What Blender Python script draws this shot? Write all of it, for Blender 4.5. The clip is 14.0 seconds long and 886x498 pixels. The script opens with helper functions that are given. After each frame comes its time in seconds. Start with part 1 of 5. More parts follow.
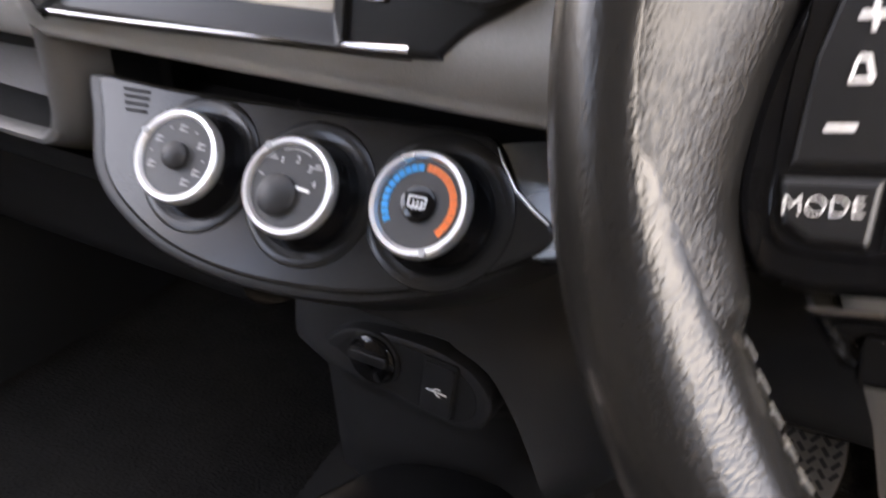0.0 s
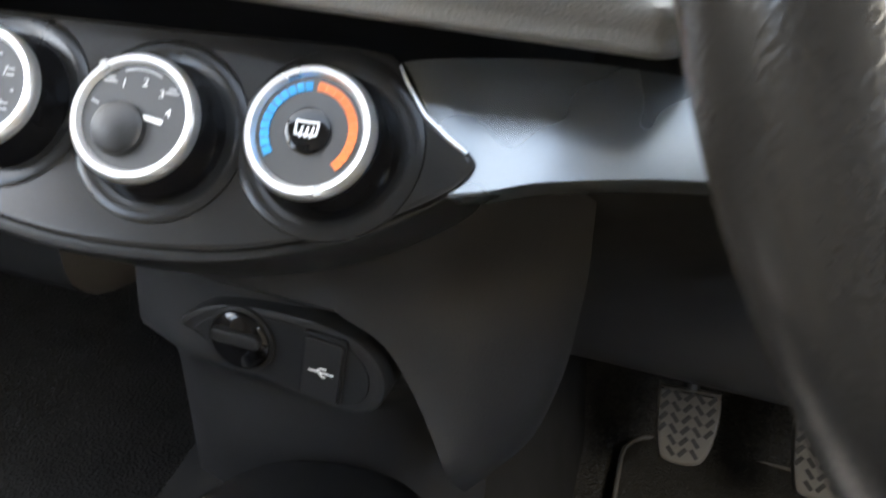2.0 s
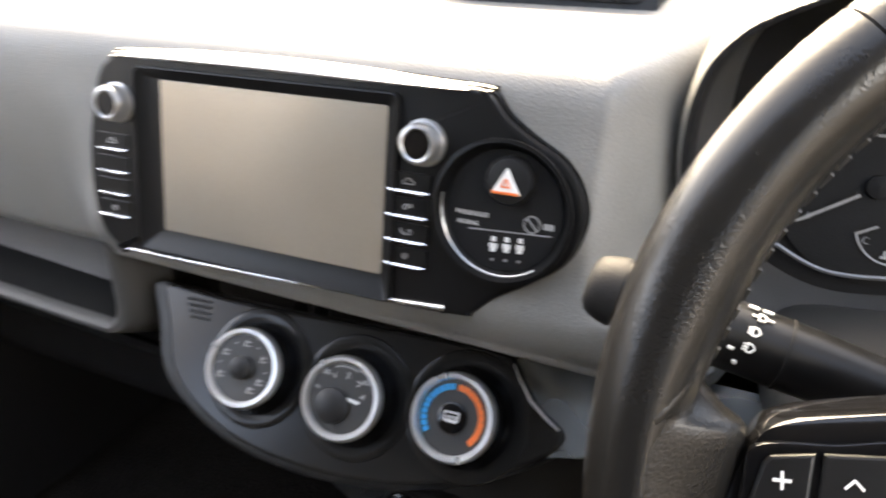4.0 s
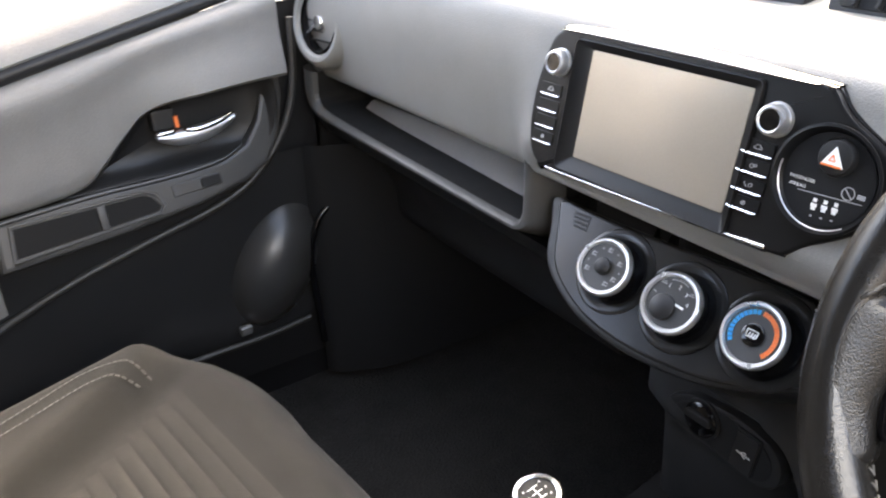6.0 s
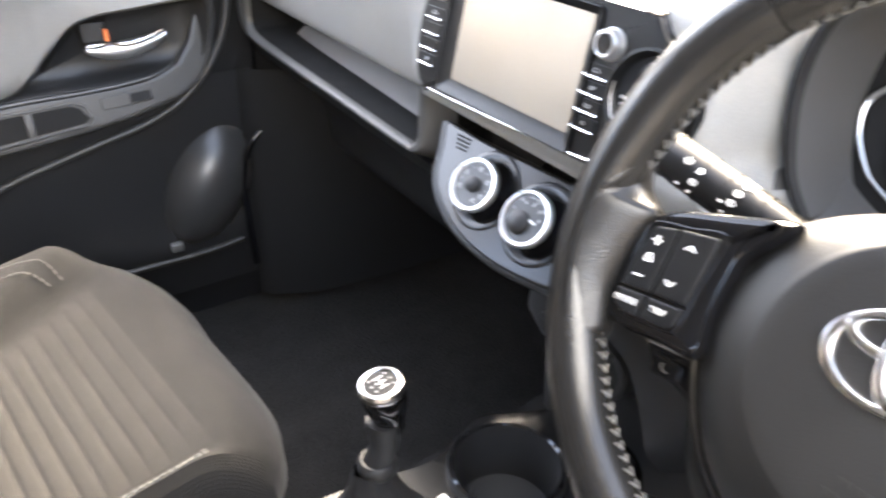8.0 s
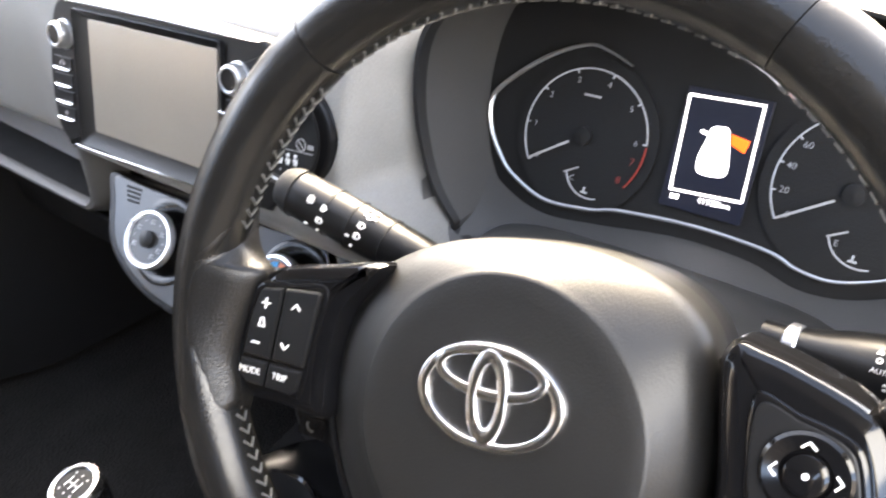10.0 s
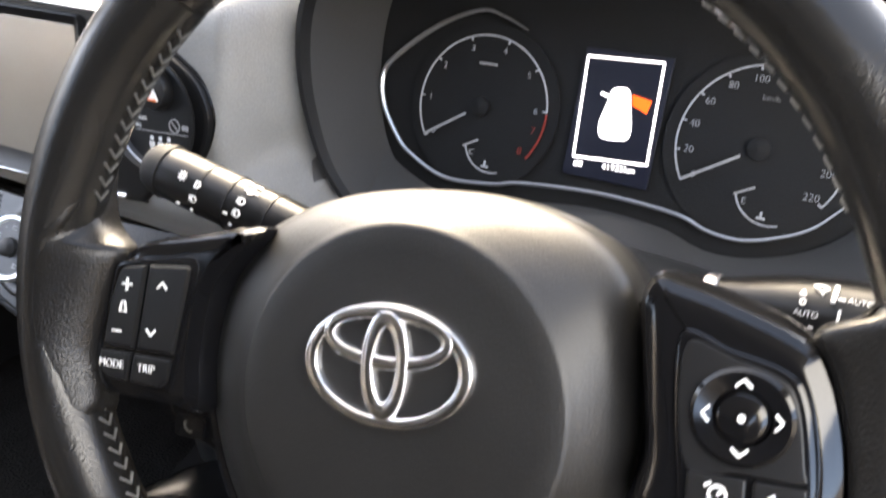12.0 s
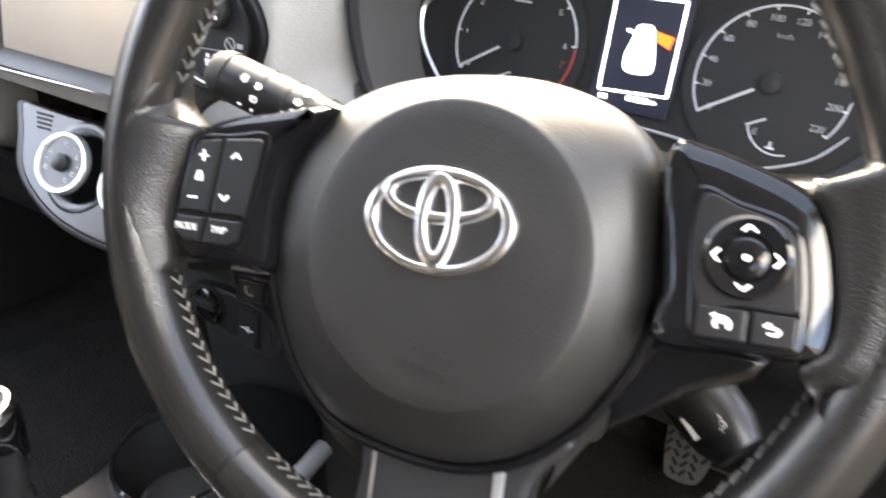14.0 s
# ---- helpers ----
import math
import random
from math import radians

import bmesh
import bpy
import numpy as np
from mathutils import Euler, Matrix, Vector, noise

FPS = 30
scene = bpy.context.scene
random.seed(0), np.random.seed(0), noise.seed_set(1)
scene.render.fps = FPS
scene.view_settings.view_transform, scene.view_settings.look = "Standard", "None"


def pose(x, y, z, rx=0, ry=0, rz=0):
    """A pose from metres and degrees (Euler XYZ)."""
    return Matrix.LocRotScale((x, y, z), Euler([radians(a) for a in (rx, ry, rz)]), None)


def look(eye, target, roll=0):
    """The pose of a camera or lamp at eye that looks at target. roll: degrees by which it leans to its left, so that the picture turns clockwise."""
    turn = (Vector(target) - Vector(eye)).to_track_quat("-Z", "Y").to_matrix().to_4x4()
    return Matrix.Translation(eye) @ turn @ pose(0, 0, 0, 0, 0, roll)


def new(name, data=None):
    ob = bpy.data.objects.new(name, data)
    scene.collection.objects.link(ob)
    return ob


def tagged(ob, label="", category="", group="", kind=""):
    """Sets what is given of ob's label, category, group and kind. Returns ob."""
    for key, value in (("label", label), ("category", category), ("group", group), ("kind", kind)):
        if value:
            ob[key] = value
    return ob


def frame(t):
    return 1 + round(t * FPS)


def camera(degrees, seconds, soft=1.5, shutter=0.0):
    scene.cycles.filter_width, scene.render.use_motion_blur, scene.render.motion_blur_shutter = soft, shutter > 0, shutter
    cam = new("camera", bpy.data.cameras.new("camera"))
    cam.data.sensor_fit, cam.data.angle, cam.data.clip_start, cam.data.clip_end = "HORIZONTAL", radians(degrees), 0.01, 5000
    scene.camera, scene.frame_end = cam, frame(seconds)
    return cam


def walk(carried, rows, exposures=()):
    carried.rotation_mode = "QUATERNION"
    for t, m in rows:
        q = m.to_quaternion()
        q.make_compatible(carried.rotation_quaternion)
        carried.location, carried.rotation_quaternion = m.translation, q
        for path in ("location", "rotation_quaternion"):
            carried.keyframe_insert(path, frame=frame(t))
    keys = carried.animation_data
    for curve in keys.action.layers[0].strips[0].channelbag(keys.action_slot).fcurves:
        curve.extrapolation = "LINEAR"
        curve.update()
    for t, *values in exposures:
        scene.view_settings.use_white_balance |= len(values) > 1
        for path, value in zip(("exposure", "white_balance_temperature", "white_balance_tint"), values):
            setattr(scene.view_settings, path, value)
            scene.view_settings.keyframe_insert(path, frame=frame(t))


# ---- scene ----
cam = camera(58.5, 14.0, soft=1.95, shutter=0.6)
PATH = [
    (0, (0.246, 0.031, 0.715), (-0.609, 1.546, -0.274), -0.2),
    (0.5, (0.22, 0.044, 0.665), (-0.491, 1.619, -0.342), 1.9),
    (1, (0.194, 0.046, 0.634), (-0.377, 1.676, -0.376), 3.9),
    (1.5, (0.194, 0.062, 0.637), (-0.298, 1.72, -0.366), 4.6),
    (2, (0.199, 0.06, 0.661), (-0.267, 1.739, -0.322), 4.2),
    (2.5, (0.211, 0.055, 0.7), (-0.248, 1.745, -0.267), 1.5),
    (3, (0.219, 0.035, 0.757), (-0.286, 1.725, -0.186), 1.0),
    (3.5, (0.232, 0.021, 0.807), (-0.459, 1.66, -0.109), -1.3),
    (4, (0.239, -0.007, 0.842), (-0.593, 1.575, -0.057), -1.7),
    (4.2, (0.247, -0.031, 0.851), (-0.692, 1.496, -0.036), -1.9),
    (6.3, (0.375, -0.149, 0.887), (-1.135, 0.778, -0.041), -1.2),
    (6.5, (0.386, -0.15, 0.881), (-1.135, 0.756, -0.051), -0.4),
    (7, (0.414, -0.148, 0.877), (-1.116, 0.706, -0.087), 0.4),
    (7.5, (0.435, -0.125, 0.873), (-1.063, 0.745, -0.128), 0.8),
    (8, (0.459, -0.091, 0.875), (-0.957, 0.877, -0.153), 1.4),
    (8.5, (0.481, -0.063, 0.877), (-0.807, 1.042, -0.181), 1.4),
    (9, (0.487, -0.041, 0.87), (-0.685, 1.163, -0.214), 0.5),
    (9.2, (0.488, -0.03, 0.883), (-0.657, 1.2, -0.202), -0.2),
    (11.3, (0.495, 0.023, 0.897), (-0.43, 1.487, -0.103), -2.1),
    (11.5, (0.49, 0.026, 0.887), (-0.419, 1.498, -0.117), -1.9),
    (12, (0.486, 0.018, 0.853), (-0.39, 1.504, -0.159), -0.9),
    (12.5, (0.467, 0.0, 0.832), (-0.393, 1.486, -0.193), 0.0),
    (13, (0.447, -0.01, 0.836), (-0.415, 1.474, -0.191), 0.5),
    (13.5, (0.456, -0.034, 0.84), (-0.421, 1.437, -0.194), 1.2),
    (14, (0.501, -0.039, 0.834), (-0.375, 1.43, -0.204), 1.7),
]
EXPOSURES = [(t, e + 0.70, k, g) for t, e, k, g in ((0.0, 4.68, 8950, 14), (0.5, 5.80, 8500, 4), (1.0, 5.42, 8600, -4), (1.5, 5.26, 8700, -4), (2.0, 5.50, 8900, 3), (2.5, 5.58, 8800, 9), (3.0, 6.06, 8500, 8), (3.5, 5.22, 8450, 8), (4.0, 4.20, 8750, 8), (6.5, 4.70, 8150, 8), (7.0, 4.86, 8150, 8), (7.5, 5.10, 8150, 8), (8.0, 5.37, 8150, 8), (9.0, 5.52, 8150, 8), (11.5, 3.32, 7900, 8), (12.0, 4.25, 8150, 8), (12.5, 4.66, 8300, 8), (13.0, 5.06, 8350, 8), (13.5, 5.06, 8350, 8), (14.0, 5.10, 8350, 8))]
walk(cam, [(t, look(eye, target, roll)) for t, eye, target, roll in PATH], EXPOSURES)

# ---- world, sun ----
world = bpy.data.worlds.new("sky")
scene.world = world
world.use_nodes = True
wn = world.node_tree
sky = wn.nodes.new("ShaderNodeTexSky")
sky.sky_type, sky.sun_disc = "NISHITA", False
sky.sun_elevation, sky.sun_rotation = radians(42), radians(-30)
sky.air_density, sky.dust_density, sky.ozone_density = 0.5, 3.6, 0.5
wn.links.new(sky.outputs["Color"], wn.nodes["Background"].inputs["Color"])
wn.nodes["Background"].inputs["Strength"].default_value = 0.15
sun = new("sun", bpy.data.lights.new("sun", "SUN"))
sun.data.energy, sun.data.angle, sun.data.color = 0.25, radians(25), (1.0, 0.99, 0.98)
sun.matrix_world = look((-2.0, 3.2, 3.4), (0, 0, 0))


def opening_light(name, eye, target, width, height, watts):
    """Daylight that comes in through an opening of the car."""
    lamp = new(name, bpy.data.lights.new(name, "AREA"))
    lamp.data.shape, lamp.data.size, lamp.data.size_y, lamp.data.energy = "RECTANGLE", width, height, watts
    lamp.data.color = (1.0, 0.975, 0.94)
    lamp.matrix_world = look(eye, target)
    return lamp


opening_light("door_daylight", (0.88, -0.12, 1.04), (0.0, 0.25, 0.60), 0.7, 0.20, 0.26)
opening_light("window_daylight", (-0.80, -0.02, 0.96), (0.4, 0.1, 0.6), 0.75, 0.26, 0.04)


# ---- materials ----
def material(name, colour, rough=0.5, metal=0.0, grain=0.0, size=0.002, vary=0.12, coat=0.0, spec=0.5, blotch=0.05):
    """A painted or moulded surface: two scales of tone, a fine grain as bump, gloss that varies a little."""
    m = bpy.data.materials.new(name)
    m.use_nodes = True
    nt, b = m.node_tree, m.node_tree.nodes["Principled BSDF"]
    co = nt.nodes.new("ShaderNodeTexCoord")
    fine = nt.nodes.new("ShaderNodeTexNoise")
    fine.inputs["Scale"].default_value, fine.inputs["Detail"].default_value = 1 / size, 3
    broad = nt.nodes.new("ShaderNodeTexNoise")
    broad.inputs["Scale"].default_value, broad.inputs["Detail"].default_value = 1 / blotch, 4
    for n in (fine, broad):
        nt.links.new(co.outputs["Object"], n.inputs["Vector"])
    add = nt.nodes.new("ShaderNodeMath")
    add.operation = "ADD"
    nt.links.new(fine.outputs["Fac"], add.inputs[0]), nt.links.new(broad.outputs["Fac"], add.inputs[1])
    ramp = nt.nodes.new("ShaderNodeMapRange")
    ramp.inputs["From Min"].default_value, ramp.inputs["From Max"].default_value = 0.6, 1.4
    ramp.inputs["To Min"].default_value, ramp.inputs["To Max"].default_value = 1 - vary, 1 + vary
    nt.links.new(add.outputs[0], ramp.inputs["Value"])
    mix = nt.nodes.new("ShaderNodeVectorMath")
    mix.operation = "SCALE"
    mix.inputs[0].default_value = colour
    nt.links.new(ramp.outputs[0], mix.inputs["Scale"])
    nt.links.new(mix.outputs[0], b.inputs["Base Color"])
    rr = nt.nodes.new("ShaderNodeMapRange")
    rr.inputs["To Min"].default_value, rr.inputs["To Max"].default_value = max(0.02, rough * 0.8), min(1, rough * 1.2)
    nt.links.new(broad.outputs["Fac"], rr.inputs["Value"])
    nt.links.new(rr.outputs[0], b.inputs["Roughness"])
    b.inputs["Metallic"].default_value, b.inputs["Coat Weight"].default_value = metal, coat
    b.inputs["Specular IOR Level"].default_value = spec
    if grain:
        cell = nt.nodes.new("ShaderNodeTexVoronoi")
        cell.inputs["Scale"].default_value = 1 / size
        nt.links.new(co.outputs["Object"], cell.inputs["Vector"])
        both = nt.nodes.new("ShaderNodeMath")
        both.operation = "ADD"
        nt.links.new(cell.outputs["Distance"], both.inputs[0]), nt.links.new(fine.outputs["Fac"], both.inputs[1])
        bump = nt.nodes.new("ShaderNodeBump")
        bump.inputs["Strength"].default_value, bump.inputs["Distance"].default_value = grain, size * 0.5
        nt.links.new(both.outputs[0], bump.inputs["Height"])
        nt.links.new(bump.outputs["Normal"], b.inputs["Normal"])
    return m


def glowing(name, colour, strength):
    m = material(name, colour, 0.4)
    b = m.node_tree.nodes["Principled BSDF"]
    b.inputs["Emission Color"].default_value, b.inputs["Emission Strength"].default_value = (*colour, 1), strength
    return m


def fabric(name, colour, thread=0.0016):
    """Woven cloth: crossing threads as bump and tone."""
    m = material(name, colour, 0.9, size=0.004, vary=0.16, spec=0.2, blotch=0.03)
    nt, b = m.node_tree, m.node_tree.nodes["Principled BSDF"]
    co = nt.nodes.new("ShaderNodeTexCoord")
    waves = []
    for axis in ("X", "Y"):
        w = nt.nodes.new("ShaderNodeTexWave")
        w.bands_direction = axis
        w.inputs["Scale"].default_value, w.inputs["Distortion"].default_value = 0.314 / thread, 1.5
        nt.links.new(co.outputs["Object"], w.inputs["Vector"])
        waves.append(w)
    mul = nt.nodes.new("ShaderNodeMath")
    mul.operation = "MULTIPLY"
    nt.links.new(waves[0].outputs["Fac"], mul.inputs[0]), nt.links.new(waves[1].outputs["Fac"], mul.inputs[1])
    bump = nt.nodes.new("ShaderNodeBump")
    bump.inputs["Strength"].default_value, bump.inputs["Distance"].default_value = 0.25, thread
    nt.links.new(mul.outputs[0], bump.inputs["Height"])
    nt.links.new(bump.outputs["Normal"], b.inputs["Normal"])
    b.inputs["Sheen Weight"].default_value = 0.06
    return m


def leather(name, colour, shallow, steep, cells, spec=0.55):
    """Worn leather: a net of fine creases, deeper in some places, with a greasy shine."""
    m = material(name, colour, 0.24, size=0.001, vary=0.2, spec=spec, blotch=0.03)
    nt, b = m.node_tree, m.node_tree.nodes["Principled BSDF"]
    co = nt.nodes.new("ShaderNodeTexCoord")
    warp = nt.nodes.new("ShaderNodeTexNoise")
    warp.inputs["Scale"].default_value = 260
    nt.links.new(co.outputs["Object"], warp.inputs["Vector"])
    bend = nt.nodes.new("ShaderNodeVectorMath")
    bend.operation = "MULTIPLY_ADD"
    bend.inputs[1].default_value = (0.0018, 0.0018, 0.0018)
    nt.links.new(warp.outputs["Color"], bend.inputs[0]), nt.links.new(co.outputs["Object"], bend.inputs[2])
    cell = nt.nodes.new("ShaderNodeTexVoronoi")
    cell.feature = "SMOOTH_F1"
    cell.inputs["Scale"].default_value = cells
    nt.links.new(bend.outputs[0], cell.inputs["Vector"])
    where = nt.nodes.new("ShaderNodeTexNoise")
    where.inputs["Scale"].default_value, where.inputs["Detail"].default_value = 22, 3
    nt.links.new(co.outputs["Object"], where.inputs["Vector"])
    deep = nt.nodes.new("ShaderNodeMapRange")
    deep.inputs["From Min"].default_value, deep.inputs["From Max"].default_value = 0.38, 0.62
    deep.inputs["To Min"].default_value, deep.inputs["To Max"].default_value = shallow, steep
    nt.links.new(where.outputs["Fac"], deep.inputs["Value"])
    bump = nt.nodes.new("ShaderNodeBump")
    bump.inputs["Distance"].default_value = 0.0007
    bump.invert = True
    nt.links.new(cell.outputs["Distance"], bump.inputs["Height"]), nt.links.new(deep.outputs[0], bump.inputs["Strength"])
    nt.links.new(bump.outputs["Normal"], b.inputs["Normal"])
    return m


PAD = material("soft_pad_grey", (0.203, 0.197, 0.185), 0.48, grain=0.25, size=0.0014)
HARD = material("hard_black_plastic", (0.013, 0.013, 0.0135), 0.42, grain=0.15, size=0.001, spec=0.3)
DARK = material("dark_plastic", (0.009, 0.009, 0.0095), 0.6, grain=0.15, size=0.0012, spec=0.2)
SATIN = material("satin_charcoal_plastic", (0.034, 0.033, 0.0315), 0.42, grain=0.06, size=0.001, spec=0.4)
GLOSS = material("piano_black", (0.004, 0.004, 0.0045), 0.09, vary=0.05, spec=0.34)
FOOTBLACK = material("black_footwell_plastic", (0.016, 0.0157, 0.0158), 0.55, grain=0.15, size=0.0012, spec=0.3)
TRAYGREY = material("grey_tray_plastic", (0.055, 0.0535, 0.051), 0.45, grain=0.1, size=0.001, spec=0.4)
CHROME = material("chrome", (0.8, 0.8, 0.81), 0.2, metal=1.0, vary=0.04)
BRIGHT = material("polished_chrome", (0.62, 0.62, 0.63), 0.07, metal=1.0, vary=0.04)
SILVER = material("satin_silver", (0.55, 0.55, 0.55), 0.34, metal=0.9, vary=0.05)
LEATHER = leather("worn_leather", (0.0098, 0.0094, 0.0091), 0.075, 0.19, 1100, 0.38)
PEBBLED = leather("pebbled_leather", (0.0098, 0.0093, 0.0089), 0.15, 0.32, 1150, 0.24)
HUB = material("airbag_cover", (0.0088, 0.0085, 0.0082), 0.43, grain=0.12, size=0.0010, spec=0.40)
THREAD = material("grey_thread", (0.072, 0.070, 0.066), 0.7)
CLOTH = fabric("seat_cloth", (0.0064, 0.0060, 0.0055))
RIBCLOTH = fabric("ribbed_seat_cloth", (0.0098, 0.0091, 0.0083), 0.0022)
BEZEL = material("satin_black_bezel", (0.0062, 0.0062, 0.0066), 0.34, vary=0.05, spec=0.27)
DOORCLOTH = material("door_upper_grey", (0.155, 0.1505, 0.142), 0.50, grain=0.3, size=0.002)
CARPET = material("black_carpet", (0.020, 0.0190, 0.018), 0.95, grain=1.0, size=0.004, vary=0.4, spec=0.1)
MAT = material("ribbed_floor_mat", (0.020, 0.0188, 0.0175), 0.9, grain=1.0, size=0.003, vary=0.3, spec=0.1)
RUBBER = material("grey_rubber", (0.06, 0.055, 0.049), 0.8, grain=0.3, size=0.001)
# pale beige paints reflected daylight onto the dark, switched-off screen
SCREEN = material("glare_painted_screen", (0.38, 0.342, 0.29), 0.22, metal=0.55, vary=0.04, spec=1.0)
RINGS = material("bright_chrome_ring", (0.9, 0.9, 0.9), 0.30, metal=0.88, vary=0.03)
FACE = material("charcoal_gloss_plastic", (0.0120, 0.0116, 0.0112), 0.22, size=0.001, spec=0.32)
DIALFACE = material("dark_grey_dial", (0.03, 0.03, 0.03), 0.34, vary=0.06, spec=0.7)
HOODIN = material("dark_grey_hood_lining", (0.048, 0.047, 0.0465), 0.5, grain=0.1, size=0.0012)
SOFTBLACK = material("soft_black_plastic", (0.026, 0.0255, 0.0250), 0.32, grain=0.08, size=0.001, spec=0.5)
# black set below real plastic to stand in for shade on the tray
CONSOLE = material("shade_black_console", (0.0050, 0.0050, 0.0051), 0.22, grain=0.04, size=0.001, spec=0.38)
VOID = material("matt_black_plastic", (0.012, 0.0117, 0.0115), 0.8, grain=0.1, size=0.002, spec=0.1)
MARK = material("white_print", (0.75, 0.75, 0.73), 0.5)
STICKER = material("uneven_grey_paper", (0.42, 0.41, 0.38), 0.8, vary=0.3, blotch=0.2)
DIM = material("grey_print", (0.3, 0.3, 0.3), 0.5)
BLUE = material("blue_print", (0.0, 0.34, 0.72), 0.4)
RED = material("orange_red_print", (0.85, 0.19, 0.05), 0.4)
# metal share and pale blue-grey stand in for sky reflected in black gloss
TRIMGLOSS = material("sky_sheen_trim", (0.165, 0.180, 0.188), 0.27, metal=0.8, vary=0.03, spec=0.6, blotch=0.3)
HEADLINER = material("grey_headliner", (0.22, 0.214, 0.205), 0.9, grain=0.4, size=0.003)
TRIMGREY = material("pillar_grey", (0.12, 0.115, 0.11), 0.7, grain=0.3, size=0.002)
LIT = glowing("lit_print", (0.34, 0.36, 0.39), 0.007)
LCD = glowing("lit_display", (0.8, 0.85, 1.0), 0.22)
LCDBACK = glowing("display_background", (0.003, 0.0042, 0.012), 0.018)
AMBER = glowing("lit_amber", (0.9, 0.09, 0.012), 0.1)
REDLIT = glowing("lit_red", (0.20, 0.025, 0.018), 0.007)


# ---- mesh helpers ----
def thing(name, label, category, group="", kind=""):
    return tagged(new(name), label, category, group, kind)


def part(name, bm, mat, parent, label="", smooth=True):
    """Links a bmesh as one mesh object under a thing or a part."""
    me = bpy.data.meshes.new(name)
    bmesh.ops.recalc_face_normals(bm, faces=bm.faces)
    bm.to_mesh(me)
    bm.free()
    me.materials.append(mat)
    if smooth:
        me.polygons.foreach_set("use_smooth", [p.loop_total <= 8 for p in me.polygons])
        me.set_sharp_from_angle(angle=radians(38))
        me.polygons.foreach_set("use_smooth", [p.loop_total <= 8 for p in me.polygons])
    ob = new(name, me)
    ob.parent = parent
    if label:
        tagged(ob, label)
    return ob


def grid(rows, closed=False, capped=False, bm=None):
    """A skin over rows of points; closed joins each row's ends, capped fills the first and last row."""
    bm = bm or bmesh.new()
    vs = [[bm.verts.new(p) for p in row] for row in rows]
    for a, b in zip(vs, vs[1:]):
        n = len(a)
        for i in range(n if closed else n - 1):
            j = (i + 1) % n
            bm.faces.new((a[i], a[j], b[j], b[i]))
    if capped:
        bm.faces.new(vs[0]), bm.faces.new(vs[-1][::-1])
    return bm


def curve(points, n, closed=False):
    """A smooth line of n points through the given ones (Catmull-Rom)."""
    p = [Vector(q) for q in points]
    m = len(p)
    out = []
    spans = m if closed else m - 1
    for k in range(n):
        s = k * spans / (n if closed else n - 1)
        i = min(int(s), spans - 1)
        f = s - i
        if closed:
            a, b, c, d = (p[(i + o) % m] for o in (-1, 0, 1, 2))
        else:
            a, b, c, d = p[max(i - 1, 0)], p[i], p[min(i + 1, m - 1)], p[min(i + 2, m - 1)]
        out.append(0.5 * (2 * b + (c - a) * f + (2 * a - 5 * b + 4 * c - d) * f * f + (3 * b - a - 3 * c + d) * f ** 3))
    return out


def tube(path, radius, closed=False, sides=10, bm=None):
    """A round bar along a path; radius a number or one for each point."""
    p = [Vector(q) for q in path]
    n = len(p)
    r = radius if isinstance(radius, (list, tuple)) else [radius] * n
    rows, ref = [], None
    for i in range(n):
        t = ((p[(i + 1) % n] - p[i - 1]) if closed else (p[min(i + 1, n - 1)] - p[max(i - 1, 0)])).normalized()
        if ref is None:
            ref = t.orthogonal().normalized()
        ref = (ref - t * ref.dot(t)).normalized()
        b = t.cross(ref)
        rows.append([p[i] + r[i] * (math.cos(k * 2 * math.pi / sides) * ref + math.sin(k * 2 * math.pi / sides) * b) for k in range(sides)])
    if closed:
        rows.append(rows[0])
    out = grid(rows, True, not closed, bm)
    if closed:
        bmesh.ops.remove_doubles(out, verts=out.verts, dist=1e-6)
    return out


def lathe(profile, frame_m, sides=40, bm=None, capped=True):
    """Turns (radius, height) about the frame's z."""
    rows = [[frame_m @ Vector((r * math.cos(k * 2 * math.pi / sides), r * math.sin(k * 2 * math.pi / sides), h)) for k in range(sides)] for r, h in profile]
    return grid(rows, True, capped, bm)


def plate(outline, frame_m, thick, bevel=0.002, bm=None, hollow=None):
    """A plate with a rounded front edge: outline (u, v) in the frame's plane, front at height 0, body behind it."""
    c = Vector((sum(u for u, v in outline) / len(outline), sum(v for u, v in outline) / len(outline)))
    o = [Vector(q) for q in outline]
    n = len(o)
    area = sum(o[i].x * o[(i + 1) % n].y - o[(i + 1) % n].x * o[i].y for i in range(n))
    flip = 1 if area > 0 else -1

    def inset(d):
        out = []
        for i in range(n):
            a, b = (o[i] - o[i - 1]), (o[(i + 1) % n] - o[i])
            na, nb = Vector((-a.y, a.x)).normalized() * flip, Vector((-b.y, b.x)).normalized() * flip
            k = (na + nb)
            k = k / max(0.5, k.length_squared / 2) if k.length > 1e-6 else na
            out.append(o[i] + d * k)
        # no folds where a corner is tighter than the bevel
        for _ in range(4):
            for i in range(n):
                j = (i + 1) % n
                if (out[j] - out[i]).dot(o[j] - o[i]) < 0:
                    mid = (out[i] + out[j]) / 2
                    step = (o[j] - o[i]) * 0.02
                    out[i], out[j] = mid - step, mid + step
        return out

    rows = [[frame_m @ Vector((q.x, q.y, z)) for q in inset(d)] for d, z in ((0, -thick), (0, -bevel), (bevel * 0.3, -bevel * 0.3), (bevel, 0), (bevel * 1.25, 0))]
    return grid(rows, True, True, bm)


